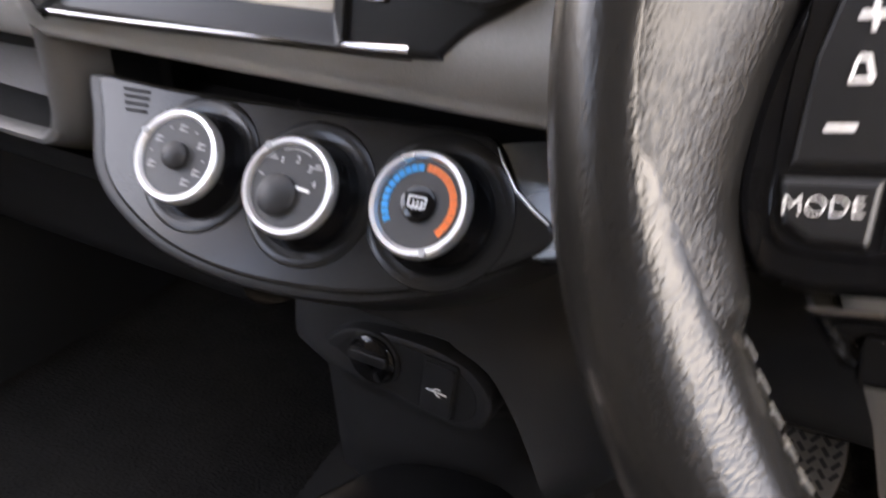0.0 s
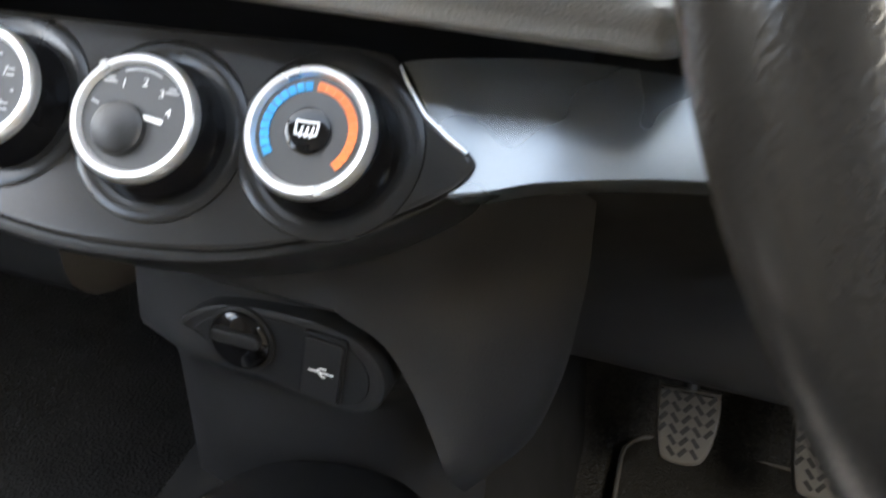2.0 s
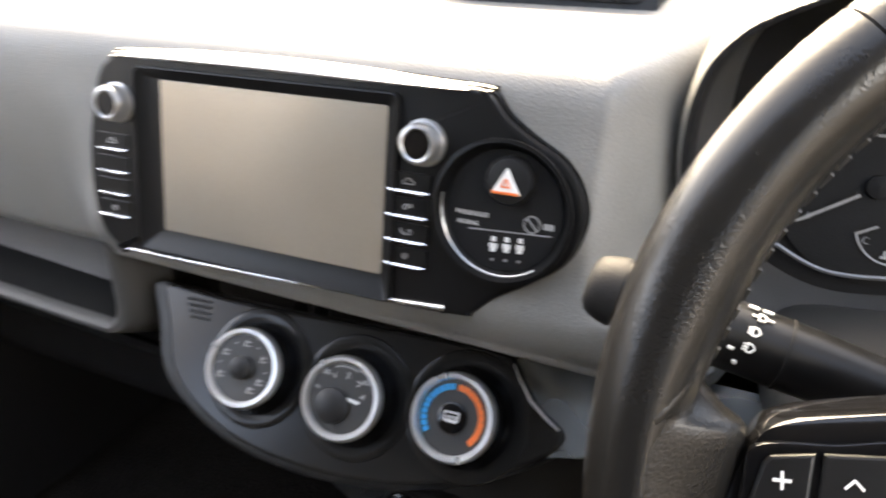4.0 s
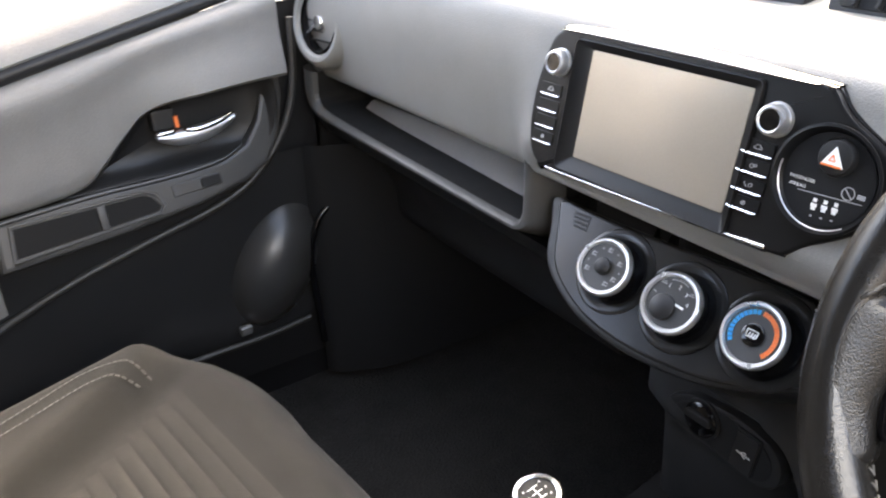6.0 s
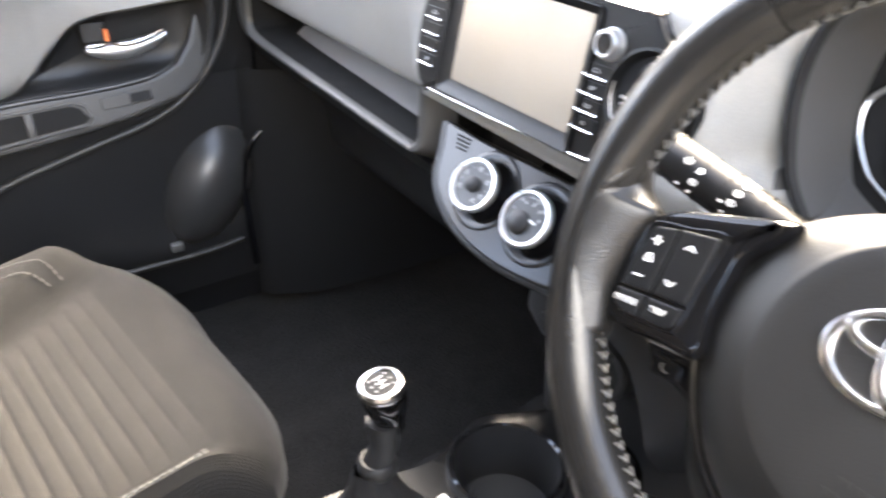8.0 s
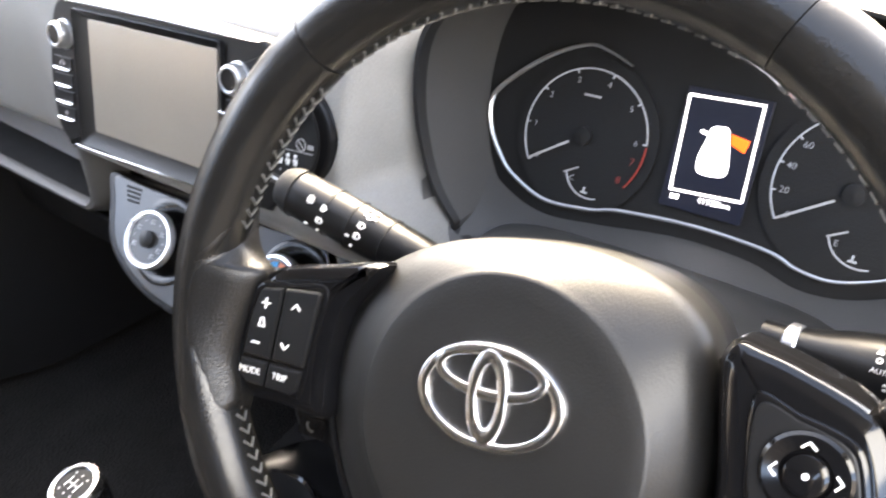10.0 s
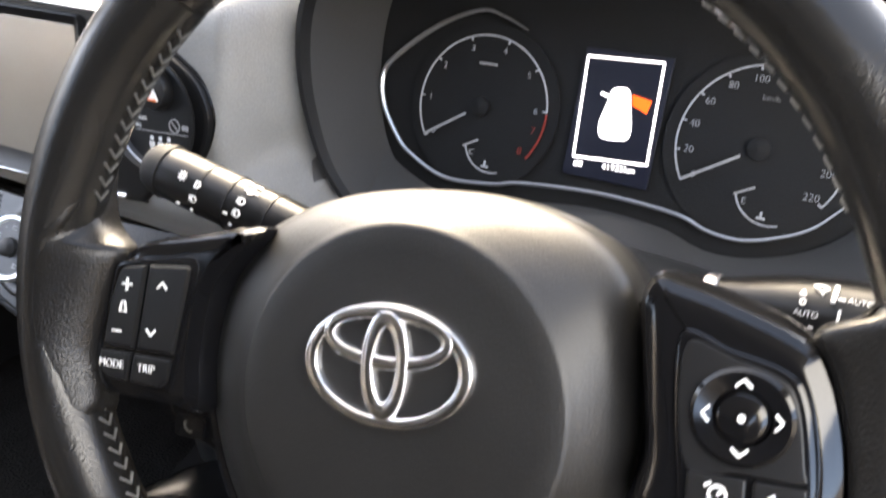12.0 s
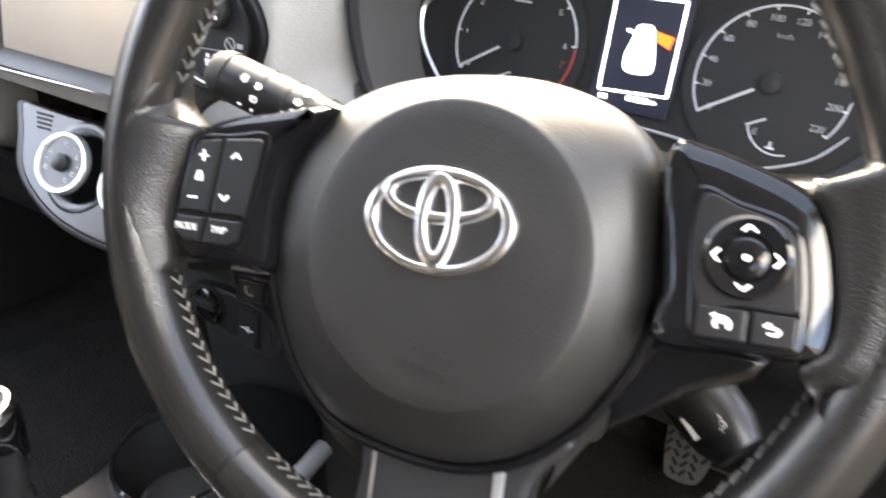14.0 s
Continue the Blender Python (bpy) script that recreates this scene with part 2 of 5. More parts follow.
def rounded(w, h, r, n=5, cx=0.0, cy=0.0):
    """The outline of a rounded rectangle."""
    out = []
    for sx, sy, a in ((1, 1, 0), (-1, 1, 90), (-1, -1, 180), (1, -1, 270)):
        for k in range(n + 1):
            t = radians(a + 90 * k / n)
            out.append((cx + sx * (w / 2 - r) + r * math.cos(t), cy + sy * (h / 2 - r) + r * math.sin(t)))
    return out


def box(bm, m, w, d, h, bevel=0.0):
    """Adds a box, its middle at the pose m, with bevelled edges."""
    v = bmesh.ops.create_cube(bm, size=1, matrix=m @ Matrix.Diagonal((w, d, h, 1)))["verts"]
    if bevel:
        bmesh.ops.bevel(bm, geom=list({e for q in v for e in q.link_edges}), offset=bevel, segments=2, affect="EDGES", profile=0.6)
    return bm


def bars(lines, frame_m, width, thick=0.0004, bm=None):
    """Flat strokes, each from (u, v) to (u, v), standing a little proud of the frame's plane."""
    bm = bm or bmesh.new()
    for (a, b, c, d) in lines:
        v = Vector((c - a, d - b, 0))
        q = Vector((-v.y, v.x, 0)).normalized() * width / 2
        e = v.normalized() * width * 0.1
        base = [Vector((a, b, 0)) - q - e, Vector((c, d, 0)) - q + e, Vector((c, d, 0)) + q + e, Vector((a, b, 0)) + q - e]
        rows = [[frame_m @ (p + Vector((0, 0, z))) for p in base] for z in (-0.0002, thick)]
        grid(rows, True, True, bm)
    return bm


def arc(r, a0, a1, n=24, cx=0.0, cy=0.0):
    return [(cx + r * math.cos(radians(a0 + (a1 - a0) * k / n)), cy + r * math.sin(radians(a0 + (a1 - a0) * k / n))) for k in range(n + 1)]


def strokes(points):
    return [(*a, *b) for a, b in zip(points, points[1:])]


def letters(name, text, frame_m, height, mat, parent, align="CENTER", label=""):
    """A line of raised print in the built-in font."""
    data = bpy.data.curves.new(name, "FONT")
    data.body, data.size, data.align_x, data.align_y, data.extrude = text, height * 1.35, align, "CENTER", 0.0002
    data.offset = -0.028 * height
    data.resolution_u = 3
    ob = new(name, data)
    me = bpy.data.meshes.new_from_object(ob.evaluated_get(bpy.context.evaluated_depsgraph_get()))
    bpy.data.objects.remove(ob)
    me.transform(frame_m)
    me.materials.clear()
    me.materials.append(mat)
    ob = new(name, me)
    ob.parent = parent
    if label:
        tagged(ob, label)
    return ob


def facing(origin, normal, spin=0.0):
    """A frame whose z is the normal, x to the right and y up the face."""
    z = Vector(normal).normalized()
    x = Vector((0, 0, 1)).cross(z).normalized()
    y = z.cross(x)
    return Matrix.Translation(origin) @ Matrix((x, y, z)).transposed().to_4x4() @ Matrix.Rotation(radians(spin), 4, "Z")


def on(m, u, v, h=0.0, spin=0.0):
    return m @ Matrix.Translation((u, v, h)) @ Matrix.Rotation(radians(spin), 4, "Z")


# ---- shell of the car ----
CEIL, SILL = 1.16, 0.70


def slab(name, corners, mat, thick=0.02, parent=None, label="", kind="structure"):
    """A flat panel with thickness: four corners, extruded away from its front side."""
    c = [Vector(p) for p in corners]
    n = (c[1] - c[0]).cross(c[2] - c[0]).normalized() * thick
    bm = grid([c, [p - n for p in c]], True, True)
    ob = part(name, bm, mat, parent, label)
    if parent is None:
        tagged(ob, label, name.split("_")[0], "", kind)
    return ob


ground = slab("ground", [(-60, -60, -0.3), (60, -60, -0.3), (60, 60, -0.3), (-60, 60, -0.3)], material("pale_concrete", (0.2, 0.195, 0.185), 0.8, grain=0.4, size=0.03, blotch=1.5), 0.1, label="pale concrete ground outside the car")
# unseen walls added round the car against low sky light, open to the front
SKY_BLOCK = material("grey_sky_block", (0.26, 0.255, 0.245), 0.9, grain=0.4, size=0.02, blotch=0.8)
for name, corners in (("wall_yard_west", [(-3.2, -4.0, -0.3), (-3.2, 3.0, -0.3), (-3.2, 3.0, 1.5), (-3.2, -4.0, 1.5)]), ("wall_yard_east", [(3.4, 3.0, -0.3), (3.4, -4.0, -0.3), (3.4, -4.0, 1.5), (3.4, 3.0, 1.5)]), ("wall_yard_south", [(3.4, -4.0, -0.3), (-3.2, -4.0, -0.3), (-3.2, -4.0, 1.5), (3.4, -4.0, 1.5)])):
    slab(name, corners, SKY_BLOCK, 0.2, label="unseen plain grey wall added to block low sky light")
# floor: carpet with a rise at the footwell
rows = []
for y, z in ((-1.6, 0.02), (-0.5, 0.0), (0.2, 0.0), (0.62, 0.0), (0.80, 0.006), (0.86, 0.05), (0.92, 0.22), (0.95, 0.6)):
    rows.append([(x, y, z + 0.004 * math.sin(9 * x + 7 * y)) for x in np.linspace(-0.83, 0.90, 24)])
floor = tagged(part("floor", grid(rows), CARPET, None), "black carpet on the floor and footwells", "floor", "", "structure")
# tunnel under the console
rows = []
for y, h in ((-1.5, 0.17), (0.1, 0.18), (0.4, 0.2), (0.6, 0.24), (0.95, 0.3)):
    rows.append([(0.0 + x, y, z * h) for x, z in ((-0.16, -0.02), (-0.14, 0.5), (-0.11, 0.92), (-0.05, 1), (0.05, 1), (0.11, 0.92), (0.15, 0.5), (0.19, -0.02))])
tagged(part("tunnel", grid(rows), VOID, None), "black hump along the middle of the floor", "tunnel", "", "structure")
# roof, rear, pillars
rows = [[(x, y, CEIL - 0.05 * (x / 0.7) ** 2 - 0.03 * ((y + 0.6) / 1.0) ** 2) for x in np.linspace(-0.68, 0.74, 13)] for y in np.linspace(-1.7, -0.08, 9)]
rows2 = [[(x, y, z + 0.03) for x, y, z in r] for r in rows]
bm = grid(rows)
grid(rows2, bm=bm)
tagged(part("ceiling", bm, HEADLINER, None), "pale grey fabric headliner of the car roof", "ceiling", "", "structure")
# unseen rear and far side panels, carried up to the roof to block daylight
slab("wall_rear", [(-0.8, -1.62, 0), (0.86, -1.62, 0), (0.86, -1.62, 1.14), (-0.8, -1.62, 1.14)], CLOTH, 0.04, label="unseen dark panel that shuts out light from the rear")
slab("wall_rear_side", [(-0.80, -1.62, 0), (-0.80, -1.62, 0.68), (-0.80, -0.42, 0.60), (-0.80, -0.42, 0)], TRIMGREY, 0.03, label="unseen plain grey panel at the rear side of the car")
slab("wall_rear_side_far", [(0.86, -0.52, 0), (0.86, -0.52, 1.10), (0.86, -1.62, 1.12), (0.86, -1.62, 0)], TRIMGREY, 0.03, label="unseen plain grey panel at the rear side of the car")
# unseen panel added across the driver's side to block low daylight
slab("wall_driver_side", [(0.86, -0.52, 0), (0.86, 0.95, 0), (0.86, 0.95, 0.76), (0.86, -0.52, 0.62)], TRIMGREY, 0.04, label="unseen grey panel that keeps low daylight off the driver's footwell")
for name, path, r in (("pillar_front", ((-0.80, 0.62, 0.7), (-0.78, 0.45, 0.9), (-0.70, -0.05, 1.13)), 0.045), ("pillar_middle", ((-0.80, -0.40, 0.3), (-0.79, -0.42, 0.75), (-0.70, -0.48, 1.14)), 0.05),
                      ("pillar_front_far", ((0.86, 0.62, 0.7), (0.84, 0.45, 0.9), (0.76, -0.05, 1.13)), 0.045), ("pillar_middle_far", ((0.86, -0.55, 0.05), (0.85, -0.55, 0.75), (0.76, -0.55, 1.14)), 0.05),
                      ("pillar_rear", ((-0.78, -1.5, 0.6), (-0.7, -1.6, 1.1)), 0.07), ("pillar_rear_far", ((0.84, -1.5, 0.6), (0.76, -1.6, 1.1)), 0.07)):
    tagged(part(name, tube(curve(path, 9), r, sides=12), TRIMGREY, None), "grey plastic covered roof pillar", "pillar", "", "structure")
# tinted windscreen
glass = bpy.data.materials.new("tinted_glass")
glass.use_nodes = True
gt = glass.node_tree
gt.nodes.clear()
see, shine, both, out_node = (gt.nodes.new("ShaderNode" + n) for n in ("BsdfTransparent", "BsdfGlossy", "MixShader", "OutputMaterial"))
see.inputs["Color"].default_value = (0.66, 0.68, 0.67, 1)
shine.inputs["Roughness"].default_value = 0.02
both.inputs["Fac"].default_value = 0.05
gt.links.new(see.outputs[0], both.inputs[1]), gt.links.new(shine.outputs[0], both.inputs[2]), gt.links.new(both.outputs[0], out_node.inputs["Surface"])
rows = [[(x * (0.86 - 0.12 * t) + 0.03, 0.95 - 1.03 * t + 0.05 * (1 - x * x), 0.80 + 0.36 * t + 0.03 * math.sin(math.pi * t) - 0.02 * x * x) for x in np.linspace(-1, 1, 13)] for t in np.linspace(0, 1, 9)]
tagged(part("window_1", grid(rows), glass, None), "tinted curved windscreen over the dashboard", "windscreen", "", "structure")
# firewall behind the dash, scuttle
slab("wall_front", [(-0.85, 0.96, -0.02), (-0.85, 0.96, 0.78), (0.9, 0.96, 0.78), (0.9, 0.96, -0.02)], DARK, 0.04, label="black insulated firewall behind the dashboard")

# ---- dashboard ----
dash = thing("dashboard", "grey grained soft-touch dashboard of a small car", "dashboard")
DASH_L, DASH_R = -0.755, 0.80


def pad_row(x):
    """The dash's section at x, from the windscreen to the lower lip."""
    c = max(0.0, min(1.0, (x + 0.26) / 0.06))  # 0 passenger, 1 centre
    c = c * c * (3 - 2 * c)
    top = [(0.95, 0.80), (0.75, 0.80), (0.58, 0.785), (0.53, 0.762), (0.48, 0.752), (0.44, 0.757), (0.40, 0.757), (0.37, 0.75), (0.352, 0.738)]
    pas = [(0.345, 0.71), (0.344, 0.68), (0.347, 0.65), (0.352, 0.62), (0.357, 0.595), (0.362, 0.58), (0.372, 0.572), (0.40, 0.572), (0.45, 0.572)]
    cen = [(0.345, 0.71), (0.338, 0.68), (0.331, 0.652), (0.3245, 0.634), (0.3215, 0.623), (0.3232, 0.611), (0.3290, 0.599), (0.338, 0.589), (0.40, 0.577)]
    out = [Vector((x, *p)) for p in top]
    for p, q in zip(pas, cen):
        y, z = p[0] * (1 - c) + q[0] * c, p[1] * (1 - c) + q[1] * c
        out.append(Vector((x, y, z)))
    for v in out:
        low = max(0.0, min(1.0, (0.645 - v.z) / 0.035))
        late = (x - 0.138 - 0.052 * low) / 0.056
        late = max(0.0, min(1.0, late))
        k = late * late * (3 - 2 * late)
        if v.y < 0.6:
            w = k * max(0.0, min(1.0, (0.6 - v.y) / 0.15))
            v.y += (0.10 + 0.22 * max(0.0, min(1.0, (x - 0.178 - 0.03 * low) / 0.03))) * w
    return out


xs = [DASH_L, -0.73, -0.7, -0.62, -0.5, -0.4, -0.3, -0.26, -0.24, -0.22, -0.2, -0.18, -0.1, 0, 0.06, 0.10] + [0.12 + 0.0025 * k for k in range(41)] + [0.25, 0.4, 0.6, DASH_R]
rows = [[p for p in curve(pad_row(x), 72)] for x in xs]
pad = part("soft_pad", grid(rows), PAD, dash, "grey grained soft pad")
# passenger storage tray under the pad: a moulded frame that turns up at both ends
shape = curve([(-0.740, 0.585, 0.018), (-0.7425, 0.558, 0.018), (-0.740, 0.542, 0.016), (-0.728, 0.529, 0.011), (-0.700, 0.5222, 0.0062), (-0.60, 0.5185, 0.0050), (-0.42, 0.5150, 0.0048), (-0.265, 0.5120, 0.0048), (-0.239, 0.5140, 0.0060), (-0.2265, 0.524, 0.010), (-0.222, 0.540, 0.011), (-0.221, 0.592, 0.011)], 78)
section = ((1.0, 0.0, 0.43), (1.0, 0.0, 0.350), (0.8, 0.0, 0.3435), (0.25, 0.0, 0.3395), (-0.45, 0.0, 0.3395), (-0.95, 0.0, 0.3435), (-1.0, 0.004, 0.352), (-1.0, 0.014, 0.372))
rows = [[] for _ in section]
for k, p in enumerate(shape):
    along = shape[min(k + 1, 77)] - shape[max(k - 1, 0)]
    inward = Vector((-along.y, along.x)).normalized()
    for row, (w, more, y) in zip(rows, section):
        d = w * p.z - more
        row.append(Vector((p.x + inward.x * d, y, p.y + inward.y * d)))
part("storage_tray", grid(rows[:2]), VOID, dash, "black storage shelf")
part("tray_frame", grid(rows[1:]), TRAYGREY, dash, "grey rounded shelf frame")
part("tray_back", plate(rounded(0.53, 0.10, 0.004), facing((-0.482, 0.428, 0.545), (0, -1, 0)), 0.01), VOID, dash)
part("tray_mat", plate(rounded(0.440, 0.054, 0.008), facing((-0.463, 0.402, 0.524), (0, -0.8, 1)) @ Matrix.Rotation(radians(0.8), 4, "Z"), 0.004), TRIMGREY, dash, "grey tray lining")
apron = [[(x, 0.352, 0.510 - d), (x, 0.358, 0.501 - d), (x, 0.368, 0.486 - d), (x, 0.382, 0.472 - d), (x, 0.41, 0.460 - d)] for x, d in zip(np.linspace(-0.752, -0.205, 9), np.linspace(0, 0.010, 9))]
part("tray_apron", grid([curve(r, 14) for r in apron]), HARD, dash, "black apron under the shelf")
# lower passenger side: glovebox front
rows = []
for x in np.linspace(-0.75, -0.205, 8):
    b = 0.012 * math.cos((x + 0.46) * 4) - 0.035
    rows.append([(x, 0.40, 0.478), (x, 0.405 - b * 0.3, 0.468), (x, 0.40 - b, 0.44), (x, 0.43 - b, 0.38), (x, 0.47, 0.32), (x, 0.52, 0.29), (x, 0.62, 0.29), (x, 0.9, 0.33)])
part("glovebox", grid([curve(r, 24) for r in rows]), VOID, dash, "black glovebox front in shadow")
# driver side lower panel
rows = []
for x in (0.165, 0.19, 0.23, 0.3, 0.4, 0.5, 0.62, 0.80):
    s = 0.05 * max(0, 1 - abs(x - 0.36) / 0.3)
    rows.append(curve([(x, 0.43, 0.60), (x, 0.40, 0.56), (x, 0.405, 0.52), (x, 0.45 + s, 0.45), (x, 0.50 + s, 0.38), (x, 0.56, 0.30), (x, 0.66, 0.28), (x, 0.9, 0.34)], 24))
part("knee_panel", grid(rows), FOOTBLACK, dash, "black lower panel under the steering column")

# centre vents on top of the pad
for cx in (-0.115, 0.055):
    vent = part("vent", plate(rounded(0.15, 0.05, 0.008), facing((cx, 0.495, 0.772), (0, -0.9, 0.42)), 0.03), HARD, dash, "black centre air vent")
    f = facing((cx, 0.495, 0.772), (0, -0.9, 0.42))
    part("opening", plate(rounded(0.132, 0.036, 0.005), on(f, 0, 0, 0.0012), 0.002, 0.0005), DARK, vent)
    for k in range(6):
        part("slat", box(bmesh.new(), on(f, -0.05 + 0.02 * k, 0, 0.004), 0.003, 0.034, 0.008, 0.0006), HARD, vent)
    part("slat", box(bmesh.new(), on(f, 0, 0.006, 0.006), 0.13, 0.003, 0.006, 0.0006), SILVER, vent)
# round side vent in a padded ring
f = facing((-0.686, 0.345, 0.662), (0.14, -1, 0.16))
vent = part("side_vent", lathe([(0.044, 0.004), (0.042, -0.012), (0.036, -0.024), (0.001, -0.026)], f, 56, capped=False), GLOSS, dash, "round black side air vent")
part("pod", lathe([(0.066, -0.020), (0.064, -0.004), (0.060, 0.005), (0.054, 0.009), (0.048, 0.008), (0.044, 0.002)], f, 64, capped=False), PAD, vent, "grey padded ring")
part("ring", lathe([(0.0415, -0.004), (0.0415, 0.002), (0.039, 0.003), (0.0375, -0.006)], f, 56, capped=False), GLOSS, vent)
for k in range(5):
    w = 0.072 * math.cos(math.asin((k - 2) * 0.36))
    part("slat", box(bmesh.new(), on(f, 0, -0.026 + 0.013 * k, -0.010), w, 0.003, 0.012, 0.001), HARD, vent)
part("knob", lathe([(0.011, -0.012), (0.011, 0.002), (0.009, 0.005), (0.0005, 0.0055)], f, 24), CHROME, vent, "chrome centre knob")
part("blade", box(bmesh.new(), on(f, -0.022, -0.012, -0.002, 35), 0.022, 0.005, 0.006, 0.0015), CHROME, vent, "chrome vane tab")

# ---- infotainment panel ----
u_axis, v_axis = Vector((1, 0.03, 0)).normalized(), Vector((0, 0.2, 0.98)).normalized()
w_axis = u_axis.cross(v_axis).normalized()
INFO = Matrix.Translation((-0.02, 0.332, 0.68)) @ Matrix((u_axis, v_axis, w_axis)).transposed().to_4x4()
radio = thing("infotainment_unit", "piano black radio panel with a glare-painted screen set in the dashboard", "car radio")
edge = [(-0.150, 0.0555), (-0.135, 0.059), (-0.02, 0.0605), (0.093, 0.0575), (0.104, 0.0545), (0.1137, 0.0443), (0.1263, 0.036), (0.1447, 0.0258), (0.1555, 0.012), (0.1585, -0.004), (0.151, -0.025), (0.1335, -0.039), (0.1157, -0.0504), (0.1036, -0.061), (0.092, -0.0645), (0.0, -0.0665), (-0.14, -0.0692), (-0.153, -0.0665), (-0.165, -0.055), (-0.1712, -0.03), (-0.171, 0.0), (-0.166, 0.025), (-0.160, 0.045)]
outline = [(p.x, p.y) for p in curve([(u, v, 0) for u, v in edge], 96, True)]
part("surround", plate([(u * 1.012, v * 1.035) for u, v in outline], on(INFO, 0, 0, 0.0005), 0.05, 0.004), GLOSS, radio, "glossy black rounded surround")
part("bezel", plate(outline, on(INFO, 0, 0, 0.004), 0.03, 0.003), BEZEL, radio, "satin black bezel")
rows = [[INFO @ Vector((u, v, h)) for u, v in rounded(w, t, r, cx=cx, cy=cy)] for w, t, r, cx, cy, h in ((0.1835, 0.1155, 0.005, -0.0365, -0.0065, 0.0040), (0.1830, 0.1150, 0.005, -0.0365, -0.0065, 0.0070), (0.1815, 0.1135, 0.004, -0.0365, -0.0065, 0.0074), (0.1800, 0.1120, 0.004, -0.0365, -0.0065, 0.0068), (0.1565, 0.0935, 0.002, -0.0300, -0.0025, 0.0048))]
part("screen_frame", grid(rows, True), BEZEL, radio, "sloped black frame round the screen")
part("screen", plate(rounded(0.156, 0.093, 0.002, cx=-0.0300, cy=-0.0025), on(INFO, 0, 0, 0.0052), 0.003, 0.0002), SCREEN, radio, "switched-off matt screen with reflected daylight painted into its colour")
ridge = [(-0.146, 0.0550, 0.0554), (-0.135, 0.0556, 0.0582), (-0.10, 0.0550, 0.0622), (-0.02, 0.0548, 0.0632), (0.05, 0.0545, 0.0610), (0.093, 0.0560, 0.0572)]
rows = [[INFO @ Vector((u, lo + (hi - lo) * k, h)) for u, lo, hi in [tuple(p) for p in curve(ridge, 40)]] for k, h in ((0, 0.004), (0.08, 0.0078), (0.25, 0.0085), (0.6, 0.0065), (1.0, 0.0015), (1.0, -0.004))]
part("upper_trim", grid(rows), SILVER, radio, "bright silver strip")
part("lower_trim", tube([INFO @ Vector((u, v, 0.005)) for u, v in [(-0.140, -0.0672), (-0.08, -0.0665), (0.0, -0.0645), (0.06, -0.0622), (0.088, -0.0608)]], [0.0006, 0.0012, 0.0013, 0.0014, 0.0022]), CHROME, radio, "thin silver strip")
for u, v in ((-0.1440, 0.0270), (0.0700, 0.0270)):
    f = on(INFO, u, v, 0.004)
    knob = part("knob", lathe([(0.0125, 0), (0.0125, 0.001), (0.0108, 0.0015), (0.0107, 0.0085), (0.0101, 0.0102), (0.0086, 0.0107), (0.0077, 0.0101)], f, 48, capped=False), SILVER, radio, "silver knurled knob")
    part("cap", lathe([(0.0079, 0.008), (0.0079, 0.0099), (0.0005, 0.0099)], f, 32), GLOSS, knob)
    ridges = bmesh.new()
    for k in range(36):
        box(ridges, f @ Matrix.Rotation(2 * math.pi * k / 36, 4, "Z") @ Matrix.Translation((0.0108, 0, 0.0048)), 0.0007, 0.0007, 0.006)
    part("knurling", ridges, SILVER, knob)
# car, gear, telephone and arrow signs
ICONS = (strokes([(-0.0030, -0.0012), (-0.0030, 0.0002), (-0.0018, 0.0006), (-0.0012, 0.0018), (0.0012, 0.0018), (0.0018, 0.0006), (0.0030, 0.0002), (0.0030, -0.0012), (-0.0030, -0.0012)]),
         strokes(arc(0.0014, 0, 360, 10, -0.0010, 0.0)) + strokes(arc(0.0009, 0, 360, 8, 0.0018, 0.0008)),
         strokes([(-0.0034, 0.0016), (-0.0030, 0.0), (-0.0016, -0.0014), (-0.0004, -0.0016)]) + strokes(arc(0.0014, 0, 360, 10, 0.0018, 0.0)),
         strokes(arc(0.0015, 0, 360, 10)) + [(-0.0006, 0.0, 0.0006, 0.0), (0.0, -0.0006, 0.0, 0.0006)])
for u, v0, n in ((-0.1495, -0.003, 4), (0.0625, 0.0, 4)):
    for k in range(n):
        v = v0 - (0.0145 if u < 0 else 0.0137) * k
        button = part("button", plate(rounded(0.026, 0.011, 0.001, cx=u, cy=v + 0.005), on(INFO, 0, 0, 0.0052), 0.002, 0.0005), BEZEL, radio)
        part("edge", tube([INFO @ Vector((u + d, v + s, 0.0062)) for d, s in ((-0.0125, 0.0006), (-0.009, 0), (0.009, 0), (0.0125, 0.0006))], [0.0004, 0.0011, 0.0013, 0.0005], sides=6), CHROME, button, "silver lower edge")
        if u > 0 or k in (0, 3):
            part("mark", bars(ICONS[k], on(INFO, u, v + 0.0055, 0.0054), 0.0004 if u > 0 else 0.0007), DIM, button)
# round hazard and belt-light dial
f = on(INFO, 0.1168, -0.0022, 0.0102)
dial = part("warning_dial", lathe([(0.0375, 0.0), (0.0375, 0.0012), (0.0355, 0.0015), (0.033, -0.004), (0.0315, -0.006), (0.0005, -0.006)], f, 64, capped=False), BEZEL, radio, "round recessed warning dial")
part("face", lathe([(0.0312, -0.0062), (0.0312, -0.0052), (0.0005, -0.0052)], f, 64), DARK, dial)
# short silver arc painted in for the highlight low on the dial's rim
part("rim", tube([f @ Vector((0.0335 * math.cos(radians(a)), 0.0335 * math.sin(radians(a)), -0.0025)) for a in range(170, 310, 4)], 0.0006, sides=6), SILVER, dial)
hz = on(f, 0.0030, 0.0165, -0.005)
hazard = part("hazard_button", lathe([(0.0125, 0), (0.0125, 0.004), (0.0112, 0.0062), (0.006, 0.0072), (0.0005, 0.0074)], hz, 40), HARD, dial, "round black hazard button")
